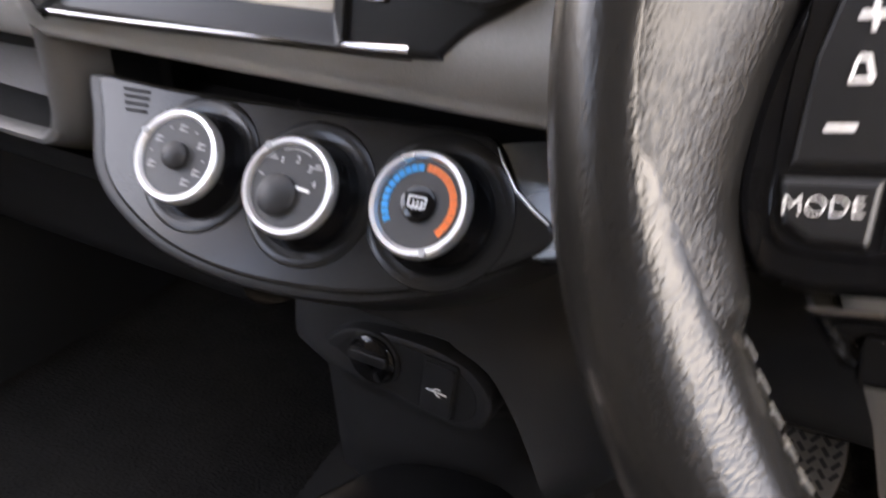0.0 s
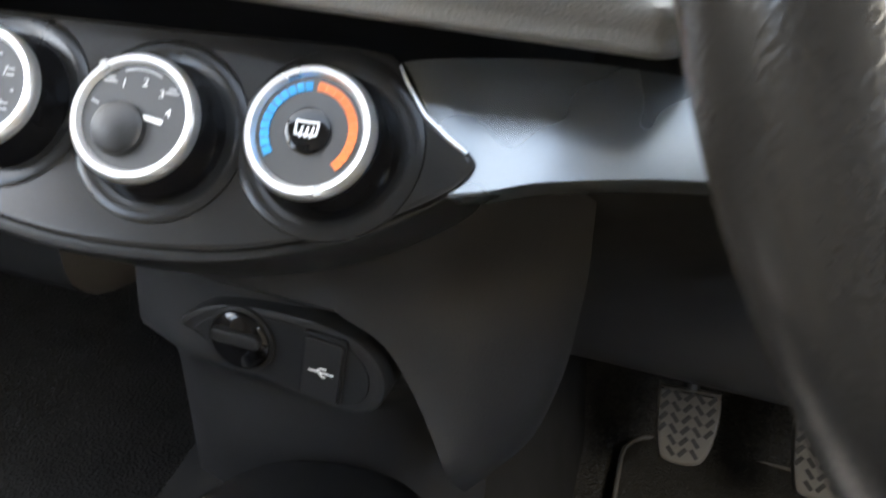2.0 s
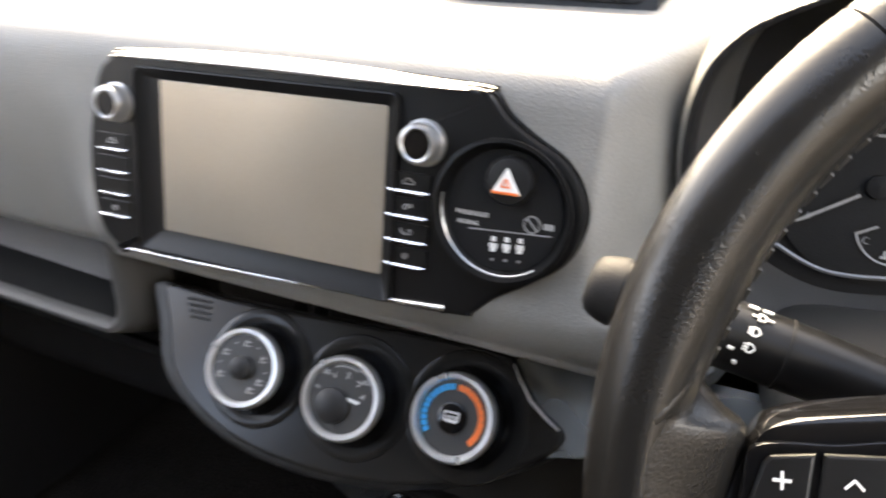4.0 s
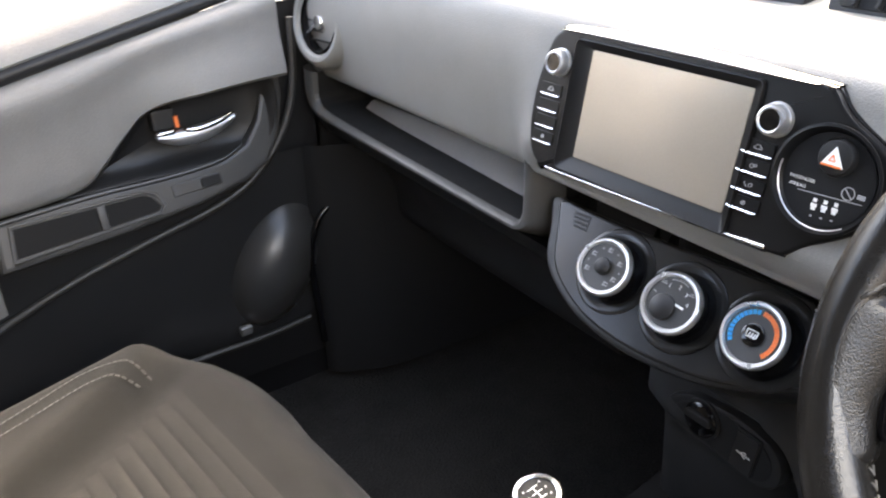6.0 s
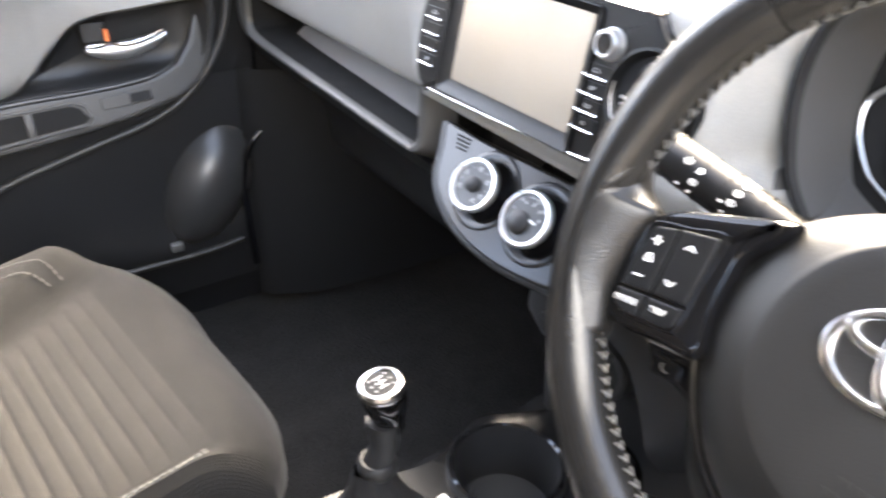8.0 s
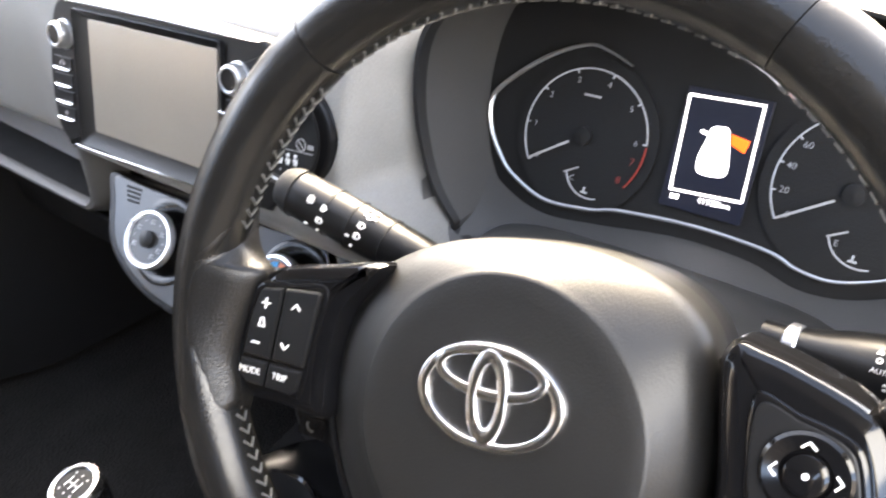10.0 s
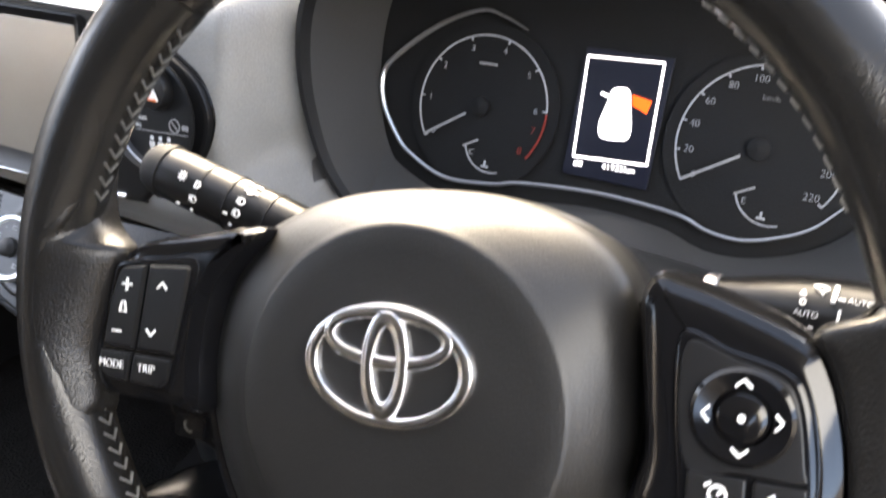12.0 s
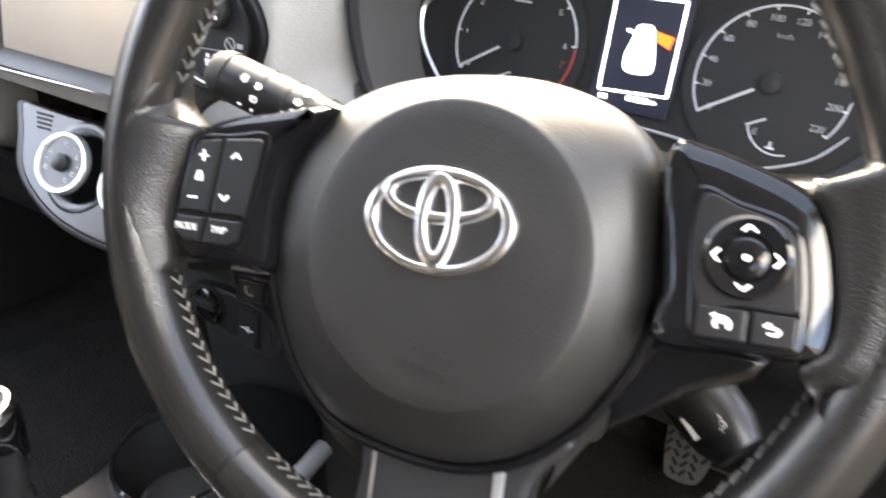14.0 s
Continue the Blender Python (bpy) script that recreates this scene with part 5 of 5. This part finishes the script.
for s, arm, pod in ((-1, LEFT_SPOKE, LEFT_POD), (1, RIGHT_SPOKE, RIGHT_POD)):
    spoke = part("spoke_trim", plate(smooth_outline(arm), on(W, 0, 0, -0.0030), 0.03, 0.0065), GLOSS, wheel, "piano black spoke trim")
    module = part("button_module", plate(smooth_outline(pod), on(W, 0, 0, -0.0018), 0.02, 0.0016), GLOSS, wheel, "black button module")
    f = on(W, 0, 0, -0.0015)
    if s < 0:
        for name, pts in (("volume_button", [(-0.1305, -0.0085), (-0.1278, 0.010), (-0.1240, 0.0215), (-0.1220, 0.0235), (-0.1105, 0.0250), (-0.1148, -0.0085)]), ("channel_button", [(-0.1128, -0.0085), (-0.1085, 0.0252), (-0.0900, 0.0262), (-0.0888, 0.0250), (-0.0945, -0.0085)]),
                          ("mode_button", [(-0.1318, -0.0105), (-0.1310, -0.0185), (-0.1270, -0.0215), (-0.1175, -0.0218), (-0.1158, -0.0105)]), ("trip_button", [(-0.1140, -0.0105), (-0.1155, -0.0218), (-0.1005, -0.0222), (-0.0968, -0.0195), (-0.0950, -0.0105)])):
            b = part(name, plate(pts, on(f, 0, 0, 0.0013), 0.006, 0.0010), BEZEL, module, smooth=False)
            h = on(f, 0, 0, 0.0015)
            if name == "volume_button":
                part("mark", bars([(-0.1214, 0.0170, -0.1166, 0.0170), (-0.119, 0.0146, -0.119, 0.0194)], h, 0.0008), MARK, b)
                part("mark", bars(strokes([(-0.1222, 0.0060), (-0.1188, 0.0060), (-0.1196, 0.0098), (-0.1212, 0.0098), (-0.1222, 0.0060)]), h, 0.0006), MARK, b)
                part("mark", bars([(-0.1255, -0.0020, -0.1208, -0.0020)], h, 0.0008), MARK, b)
            elif name == "channel_button":
                part("mark", bars(strokes([(-0.1034, 0.0166), (-0.1010, 0.0190), (-0.0988, 0.0166)]), h, 0.0007), MARK, b)
                part("mark", bars(strokes([(-0.1078, 0.0002), (-0.1054, -0.0022), (-0.1032, 0.0002)]), h, 0.0007), MARK, b)
            else:
                letters("letters", "MODE" if name == "mode_button" else "TRIP", on(h, -0.1250 if name == "mode_button" else -0.1068, -0.0155), 0.0034, MARK, b)
    else:
        c = on(f, 0.1114, -0.0002, 0.0)
        padb = part("direction_pad", lathe([(0.0142, -0.002), (0.0142, 0.0014), (0.0130, 0.0022), (0.0082, 0.0016), (0.0076, 0.0004)], c, 48), GLOSS, module, "round direction pad")
        part("centre_button", lathe([(0.0068, 0.0), (0.0067, 0.0022), (0.0055, 0.0027), (0.0005, 0.0027)], c, 36), GLOSS, padb)
        part("dot", lathe([(0.0012, 0.0022), (0.0011, 0.0030), (0.0002, 0.0030)], c, 16), MARK, padb)
        for k in range(4):
            q = on(c, 0, 0, 0.0020, 90 * k)
            part("mark", bars(strokes([(-0.0022, 0.0088), (0, 0.0108), (0.0022, 0.0088)]), q, 0.0007), MARK, padb)
        part("upper_face", plate(smooth_outline([(0.0945, 0.0180), (0.1085, 0.0160), (0.1215, 0.0115), (0.1260, 0.0040), (0.1285, -0.0120), (0.1280, -0.0165), (0.1120, -0.0165), (0.0965, -0.0160)]), on(f, 0, 0, 0.0003), 0.003, 0.0006), BEZEL, module)
        for name, u0, u1 in (("cruise_button", 0.0975, 0.1138), ("back_button", 0.1155, 0.1295)):
            b = part(name, plate(rounded(u1 - u0, 0.0108, 0.001, cx=(u0 + u1) / 2, cy=-0.0230), on(f, 0, 0, 0.0010), 0.004, 0.0008), BEZEL, module)
            h = on(f, 0.1064 if u0 < 0.11 else 0.1221, -0.0230, 0.0012)
            part("mark", bars(strokes(arc(0.0024, -40, 220, 12)) + [(0, 0, 0.0012, 0.0012), (-0.0036, 0.0022, -0.0020, 0.0032)] if u0 < 0.11 else strokes([(-0.0016, 0.0010), (0.0012, 0.0010), (0.0022, 0), (0.0012, -0.0012), (-0.0012, -0.0012)]) + [(-0.0026, 0.0010, -0.0008, 0.0024)], h, 0.0008), MARK, b)
# lower spoke; its matching inlays get grey and silver for shade and highlight
low = [(-0.052, -0.080), (-0.040, -0.105), (-0.036, -0.160), (0.036, -0.160), (0.040, -0.105), (0.054, -0.080), (0.0, -0.07)]
lower = part("lower_spoke", plate([(p.x, p.y) for p in curve([(u, v, 0) for u, v in low], 48, True)], on(W, 0, 0, -0.030), 0.014, 0.004), HARD, wheel, "black lower spoke")
for u0, u1 in ((-0.033, -0.0312), (0.0240, 0.0288)):
    part("inlay", plate([(u0, -0.098), (u1, -0.098), (u1 - 0.001, -0.150), (u0 + 0.001, -0.150)], on(W, 0, 0, -0.0285), 0.004, 0.0008), TRIMGREY if u0 < 0 else SILVER, lower, "inlay strip coloured grey on the dimmer side" if u0 < 0 else "inlay strip coloured silver for its highlight")
part("hub_back", plate([(p.x * 0.95, p.y * 0.95) for p in loop], on(W, 0, 0, -0.04), 0.05, 0.01), HARD, wheel)
for s in (-1, 1):
    part("lower_cover", plate([(s * 0.07, -0.034), (s * 0.125, -0.034), (s * 0.118, -0.045), (s * 0.095, -0.054), (s * 0.066, -0.075)], on(W, 0, 0, -0.030), 0.02, 0.004), GLOSS, wheel, "black cover under the spoke")

PHONE = strokes([(-0.0026, 0.0012), (-0.0022, -0.0004), (-0.0008, -0.0016), (0.0010, -0.0018)]) + [(-0.0030, 0.0014, -0.0018, 0.0018), (0.0006, -0.0024, 0.0018, -0.0016)]
WAVES = strokes(arc(0.0012, -60, 60, 6, 0.0004)) + strokes(arc(0.0024, -60, 60, 6, 0.0004)) + [(-0.0016, -0.0012, -0.0016, 0.0012)]
for u, v, lines in ((-0.1070, -0.0435, PHONE), (-0.0860, -0.0455, WAVES)):
    switch = part("small_switch", plate(rounded(0.0165, 0.0105, 0.002), on(W, u, v, -0.0275, -3), 0.006, 0.0010), GLOSS, wheel)
    part("mark", bars(lines, on(W, u, v, -0.0273, -3), 0.0005), THREAD, switch)

# ---- pedals and driver's floor mat ----
for cx, name in ((0.279, "clutch_pedal"), (0.406, "brake_pedal")):
    pedal = thing(name, "grey ribbed rubber pedal on a black arm", "pedal", "pedals")
    f = facing((cx, 0.699, 0.147), (0, -0.86, 0.5)) @ Matrix.Rotation(radians(4), 4, "Z")
    part("arm", tube(curve([(cx, 0.72, 0.165), (cx - 0.005, 0.76, 0.24), (cx - 0.005, 0.80, 0.36), (cx, 0.82, 0.46)], 14), 0.008), HARD, pedal)
    part("plate", plate([(p.x, p.y) for p in curve([(-0.029, 0.035, 0), (-0.022, 0.037, 0), (0.024, 0.037, 0), (0.0295, 0.034, 0), (0.030, 0.0, 0), (0.018, -0.034, 0), (-0.014, -0.036, 0), (-0.024, -0.02, 0)], 40, True)], on(f, 0, 0, 0), 0.012, 0.004), RUBBER, pedal)
    for i in range(5):
        for j in range(6):
            u, v = -0.022 + 0.011 * i, 0.029 - 0.0108 * j
            if abs(u) > 0.027 - 0.0032 * max(0, j - 2):
                continue
            d = 1 if i % 2 else -1
            # proud dark strokes painted where the pedal's shaded holes would be
            part("hole_mark", bars([(u - 0.0030, v + d * 0.0036, u + 0.0030, v - d * 0.0036)], on(f, 0, 0, 0.0), 0.0042, 0.0012), DARK, pedal)
mat_thing = thing("floor_mat", "dark grey ribbed floor mat with a pale piped edge", "floor mat")
o = rounded(0.42, 0.60, 0.05, cx=0.440, cy=0.525)
part("mat", plate(o, Matrix.Translation((0, 0, 0.022)), 0.012, 0.004), MAT, mat_thing)
part("piping", tube([(u, v, 0.022) for u, v in o], 0.0028, True, 8), RUBBER, mat_thing, "pale piped edge")

# ---- passenger door ----
door = tagged(new("door_1"), "closed passenger door with grey upper trim and black lower panel", "door", "", "structure")


def on_door(y, z, depth=0.0):
    """A place on the door's inner face; depth reaches into the car."""
    return Vector((-0.785 + depth + 0.010 * math.sin((z - 0.1) * 4), y, z))


def door_skin(name, zs, ys, depth, mat, label=""):
    rows = [[on_door(y, z, depth(y, z)) for y in ys] for z in zs]
    return part(name, grid(rows), mat, door, label)


part("door_shell", box(bmesh.new(), pose(-0.81, -0.04, 0.33), 0.03, 0.84, 0.70, 0.004), DARK, door)
ys = np.linspace(-0.44, 0.36, 33)
door_skin("lower_panel", np.linspace(0.06, 0.455, 23), ys, lambda y, z: 0.002 + 0.012 * math.exp(-((z - 0.16) / 0.05) ** 2), HARD, "black plastic lower panel")


def seal(y):
    """Height of the window seal: it climbs towards the front."""
    return 0.626 + 0.215 * (y + 0.13)


scoop = curve([(-0.44, 0.4445, 0), (-0.30, 0.452, 0), (-0.123, 0.461, 0), (-0.05, 0.466, 0), (0.0, 0.476, 0), (0.030, 0.497, 0), (0.066, 0.535, 0), (0.094, 0.562, 0), (0.13, 0.5745, 0), (0.19, 0.581, 0), (0.26, 0.585, 0), (0.303, 0.586, 0)], 90)
rows = []
for t, d in ((-0.03, 0.004), (0.0, 0.018), (0.04, 0.023), (0.15, 0.0245), (0.3, 0.025), (0.45, 0.026), (0.6, 0.029), (0.7, 0.033), (0.78, 0.0365), (0.85, 0.038), (0.91, 0.036), (0.96, 0.030), (1.0, 0.020)):
    rows.append([on_door(p.x, p.y + (seal(p.x) - 0.010 - p.y) * t, d + (0.006 + 0.030 * max(0.0, 0.8 - t)) * max(0.0, min(1.0, (p.x - 0.05) / 0.12))) for p in scoop])
part("upper_panel", grid(rows), DOORCLOTH, door, "pale grey moulded upper trim")
part("sill", tube([on_door(y, seal(y), 0.017) for y in np.linspace(-0.44, 0.31, 17)], 0.011), HARD, door, "black window seal")
rows = [[on_door(y, seal(y) + z, d) for y in ys] for z, d in ((0.004, 0.020), (0.012, 0.026), (0.030, 0.020), (0.055, -0.015))]
part("window_sill", grid(rows), DOORCLOTH, door, "pale grey window sill")
# scooped bowl with the pull handle
lip = [(-0.020, 0.468), (0.0, 0.474), (0.030, 0.496), (0.066, 0.534), (0.094, 0.561), (0.13, 0.5735), (0.19, 0.580), (0.255, 0.584), (0.286, 0.580), (0.293, 0.560), (0.289, 0.525), (0.276, 0.492), (0.245, 0.474), (0.178, 0.470), (0.09, 0.468)]
lip = curve([(y, z, 0) for y, z in lip], 80, True)
rows = [[on_door(0.165 + (p.x - 0.165) * k, 0.532 + (p.y - 0.532) * k, d) for p in lip] for k, d in ((1.03, 0.016), (1.0, 0.020), (0.97, 0.018), (0.92, 0.008), (0.84, -0.004), (0.72, -0.011), (0.5, -0.014), (0.2, -0.015), (0.01, -0.015))]
part("handle_bowl", grid(rows, True), HARD, door, "black scooped handle recess")
f = facing(on_door(0.20, 0.53, 0.006), (1, 0, 0.12))
rows = []
for k in range(25):
    t = k / 24
    u, top = -0.090 + 0.115 * t, -0.003 + 0.010 * t * t
    deep = 0.004 + 0.023 * math.sin(math.pi * min(1.0, t * 0.94 + 0.03)) ** 0.6
    rows.append([f @ Vector((u, top - deep * (0.5 - 0.5 * math.cos(a)), 0.008 + 0.009 * math.sin(a))) for a in np.linspace(0, 2 * math.pi, 16, endpoint=False)])
handle = part("door_handle", grid(rows, True, True), SILVER, door, "satin chrome pull handle")
part("bright_edge", tube(curve([f @ Vector((u, v, h)) for u, v, h in ((-0.052, -0.0030, 0.0145), (-0.03, -0.0045, 0.019), (0.0, 0.0005, 0.019), (0.024, 0.0070, 0.012))], 20), [0.0022 + 0.0022 * math.sin(math.pi * k / 19) ** 0.6 for k in range(20)], sides=10), BRIGHT, handle, "polished upper edge")
part("bright_edge", tube([f @ Vector((u, -0.003, 0.0145)) for u in (-0.092, -0.088, -0.068, -0.064)], [0.002, 0.0042, 0.0042, 0.002], sides=10), BRIGHT, handle)
part("lock_lever", plate(rounded(0.034, 0.030, 0.005, cx=-0.074, cy=0.014), on(f, 0, 0, 0.004), 0.018, 0.003), HARD, handle)
part("lock_flag", plate(rounded(0.0055, 0.017, 0.001, cx=-0.058, cy=0.009), on(f, 0, 0, 0.010), 0.010, 0.001), RED, handle, "red unlocked flag")
# armrest with pull pocket and window switch
ORIGIN = on_door(0.0, 0.44, 0.034)
arm_f = facing(ORIGIN, (0.96, 0, 0.27))
band = [(-0.128, 0.392), (-0.121, 0.459), (0.0, 0.467), (0.082, 0.4675), (0.15, 0.469), (0.20, 0.474), (0.235, 0.489), (0.260, 0.52), (0.276, 0.56), (0.286, 0.602), (0.313, 0.602), (0.308, 0.545), (0.292, 0.495), (0.264, 0.455), (0.225, 0.435), (0.15, 0.418), (0.05, 0.405), (-0.05, 0.397)]
part("armrest", plate([(y, z - 0.44) for y, z in band], arm_f, 0.035, 0.006), SATIN, door, "satin charcoal armrest sweeping up to the handle")
edge_pts = [(-0.121, 0.458), (0.0, 0.466), (0.082, 0.4665), (0.15, 0.469), (0.20, 0.476), (0.233, 0.492)]
part("armrest_edge", tube(curve([arm_f @ Vector((y, z - 0.44, -0.001)) for y, z in edge_pts], 40), [0.0036 * min(1.0, (40 - k) / 12) for k in range(40)]), SOFTBLACK, door)
# flat plate coloured dark in place of the pocket's shaded depth
pocket = part("pull_pocket", plate([(-0.105, 0.408 - 0.44), (-0.100, 0.448 - 0.44), (0.070, 0.451 - 0.44), (0.082, 0.446 - 0.44), (0.092, 0.430 - 0.44), (0.086, 0.424 - 0.44)], on(arm_f, 0, 0, 0.0012), 0.004, 0.0008), VOID, door, "flat dark plate painted as the shaded pull pocket", False)
part("pocket_rim", tube([arm_f @ Vector((y, z - 0.44, 0.001)) for y, z in ((-0.110, 0.403), (-0.104, 0.452), (0.074, 0.455), (0.088, 0.449), (0.097, 0.430), (0.088, 0.420))], 0.0026, True, 8), SATIN, pocket)
part("divider", box(bmesh.new(), on(arm_f, 0.012, -0.006, 0.002), 0.010, 0.034, 0.004, 0.001), SATIN, pocket)
switch = part("window_switch", plate(rounded(0.075, 0.018, 0.003, cx=0.150, cy=0.0), on(arm_f, 0, 0, 0.0015, 3), 0.004, 0.001), SATIN, door, "window switch panel")
part("rocker", plate(rounded(0.030, 0.014, 0.003, cx=0.170, cy=0.0), on(arm_f, 0, 0, 0.0035, 3), 0.004, 0.001), DARK, switch)
rows = [[on_door(y, z0 + (0.46 - z0) * k / 9, 0.014 + 0.006 * math.sin((z0 + (0.46 - z0) * k / 9 - 0.3) * 20)) for y, z0 in [(y, 0.215 + 0.345 * (y + 0.44)) for y in np.linspace(-0.44, -0.135, 8)]] for k in range(10)]
part("cloth_panel", grid(rows), DOORCLOTH, door, "grey cloth lower panel")
# lower moulding line, map pocket and speaker bulge
part("moulding", tube(curve([on_door(y, z, 0.012) for y, z in ((-0.44, 0.20), (-0.2, 0.281), (-0.05, 0.337), (0.08, 0.372), (0.18, 0.397), (0.245, 0.430), (0.298, 0.49), (0.325, 0.56), (0.334, 0.66))], 44), 0.0055), SATIN, door, "rounded moulding line")
f = facing(on_door(0.262, 0.262, 0.0), (1, -0.05, 0.05), -28) @ Matrix.Diagonal((0.62, 1.0, 1, 1))
part("speaker_bulge", lathe([(0.118, -0.004), (0.112, 0.006), (0.10, 0.018), (0.08, 0.032), (0.05, 0.043), (0.025, 0.047), (0.001, 0.048)], f, 48), SOFTBLACK, door, "round black speaker bulge")
part("map_pocket", tube(curve([on_door(y, z, 0.022) for y, z in ((-0.3, 0.17), (0.0, 0.140), (0.11, 0.143), (0.22, 0.143), (0.306, 0.150))], 24), 0.005), SATIN, door, "map pocket lip")
part("clip", box(bmesh.new(), pose(-0.758, 0.188, 0.17, 0, 10, 0), 0.012, 0.02, 0.016, 0.003), SILVER, door, "small pale clip")
tagged(part("wall_side_front", box(bmesh.new(), pose(-0.81, 0.66, 0.36), 0.03, 0.58, 0.80), VOID, None), "black metal side beside the dashboard", "wall", "", "structure")
# footwell side trim
kick = tagged(part("wall_kick", grid([curve([(-0.77, 0.33, z), (-0.74, 0.36, z), (-0.70, 0.5, z), (-0.69, 0.95, z)], 14) for z in np.linspace(0.02, 0.46, 9)]), VOID, None), "black plastic kick panel in the footwell", "trim", "", "structure")
part("edge", tube(curve([(-0.748, 0.322, 0.10), (-0.748, 0.316, 0.2), (-0.748, 0.314, 0.26), (-0.748, 0.324, 0.31), (-0.748, 0.345, 0.345), (-0.748, 0.39, 0.37)], 22), 0.006), GLOSS, kick)

# ---- passenger seat ----
seat = thing("passenger_seat", "brown-grey cloth passenger seat with a ribbed middle and pale double stitching", "car seat")
SX = -0.31


def ease(t):
    t = max(0.0, min(1.0, t))
    return t * t * (3 - 2 * t)


def insert_left(y):
    return -0.448 + 0.50 * max(0.0, min(0.30, -y))


def cushion_top(x, y):
    """Height of the seat cushion: it falls to the rear, and the side rolls stand up."""
    z = 0.340 + 0.20 * (min(y, 0.05) - 0.03)
    xl = insert_left(y)
    z += 0.036 * ease((xl - x) / 0.055) * ease((0.03 - y) / 0.06) - 0.030 * ease((-0.505 - x) / 0.045)
    z += 0.012 * ease((x + 0.095) / 0.02) * ease((0.06 - y) / 0.05) - 0.030 * ease((x + 0.078) / 0.02)
    return z


rows = []
nx = 61
for k in range(nx):
    s = -1 + 2 * k / (nx - 1)
    x = SX + 0.240 * s
    fy = 0.092 - 0.135 * max(0, -s - 0.15) ** 2.2 + 0.022 * max(0, s) - 0.045 * max(0, s) ** 6
    col = []
    for q in range(40):
        t = q / 39
        y = -0.42 + (fy + 0.42) * t
        col.append((x, y, cushion_top(x, y) - 0.03 * max(0, (t - 0.90) / 0.10) ** 2))
    edge_z = col[-1][2]
    col += [(x, fy + 0.012, edge_z - 0.02), (x, fy + 0.014, edge_z - 0.06), (x, fy - 0.01, edge_z - 0.12), (x, fy - 0.06, edge_z - 0.16)]
    rows.append(col)
bm = grid(rows)
for end in (rows[0], rows[-1]):
    side = 0.008 if end is rows[-1] else -0.008
    grid([end[:42], [(p[0] + side, p[1], p[2] - 0.02) for p in end[:42]], [(p[0] + side, p[1], 0.18) for p in end[:42]]], bm=bm)
part("cushion", bm, CLOTH, seat, "brown-grey cloth cushion")
# ribbed middle
PITCH = 0.0190
for k in range(15):
    y0 = 0.022 - PITCH * (k + 1)
    rows = []
    for j in range(9):
        t = j / 8
        row = []
        for m in range(22):
            u = m / 21
            xa = insert_left(y0 - 0.02) + 0.012
            x = xa + (-0.098 - xa) * u
            y = y0 + PITCH * 0.97 * t + 0.11 * (x + 0.25)
            row.append((x, y, cushion_top(x, y) + 0.0005 + (0.0012 + 0.0020 * min(1.0, k / 6)) * math.sin(math.pi * t) ** 0.6 * ease(u / 0.14) * ease((1 - u) / 0.12)))
        rows.append(row)
    part("rib", grid(rows), RIBCLOTH, seat)


def stitched(path, step=0.0062):
    """Short pale stitches along a line on the cushion."""
    p = curve([(x, y, 0) for x, y in path], 200)
    length, last = 0.0, None
    marks = [p[0]]
    for a, b in zip(p, p[1:]):
        length += (b - a).length
        if length > step:
            marks.append(b)
            length = 0.0
    for a, b in zip(marks, marks[1:]):
        q = a.lerp(b, 0.72)
        part("stitch", tube([Vector((v.x, v.y, cushion_top(v.x, v.y) + 0.0026)) for v in (a, q)], 0.0008, sides=5), THREAD, seat)


stitched([(-0.472, -0.30), (-0.480, -0.20), (-0.488, -0.14), (-0.496, -0.086), (-0.482, -0.042), (-0.450, -0.017)])
stitched([(-0.452, -0.30), (-0.460, -0.20), (-0.467, -0.14), (-0.473, -0.090), (-0.466, -0.056), (-0.446, -0.030)])
stitched([(-0.082, -0.25), (-0.080, -0.06), (-0.079, 0.0), (-0.086, 0.034)])
stitched([(-0.090, -0.25), (-0.088, -0.06), (-0.087, 0.0), (-0.094, 0.034)])
# backrest
rows = []
for z, y, w in ((0.25, -0.31, 0.19), (0.28, -0.237, 0.215), (0.33, -0.214, 0.225), (0.40, -0.258, 0.232), (0.46, -0.290, 0.235), (0.6, -0.335, 0.235), (0.78, -0.395, 0.225), (0.88, -0.435, 0.18), (0.90, -0.46, 0.14)):
    rows.append([(SX + w * math.copysign(abs(math.cos(a)) ** 0.6, math.cos(a)), y - 0.06 + 0.06 * math.copysign(abs(math.sin(a)) ** 0.7, math.sin(a)), z) for a in np.linspace(0, 2 * math.pi, 40, endpoint=False)])
part("backrest", grid(rows, True, True), CLOTH, seat, "cloth backrest")
# headrest out of view, added so the glossy spokes reflect something dark
rows = []
for z, y, w, d in ((0.93, -0.50, 0.10, 0.035), (0.95, -0.50, 0.125, 0.05), (1.02, -0.51, 0.13, 0.055), (1.08, -0.53, 0.12, 0.05), (1.10, -0.54, 0.09, 0.03)):
    rows.append([(SX + w * math.copysign(abs(math.cos(a)) ** 0.6, math.cos(a)), y + d * math.copysign(abs(math.sin(a)) ** 0.7, math.sin(a)), z) for a in np.linspace(0, 2 * math.pi, 32, endpoint=False)])
part("headrest", grid(rows, True, True), CLOTH, seat, "unseen cloth headrest, added for a dark reflection")
for dx in (-0.05, 0.05):
    part("headrest_post", tube([(SX + dx, -0.48, 0.86), (SX + dx, -0.50, 0.96)], 0.006), SILVER, seat)
part("seat_base", box(bmesh.new(), pose(SX, -0.2, 0.11), 0.36, 0.40, 0.18, 0.02), HARD, seat)
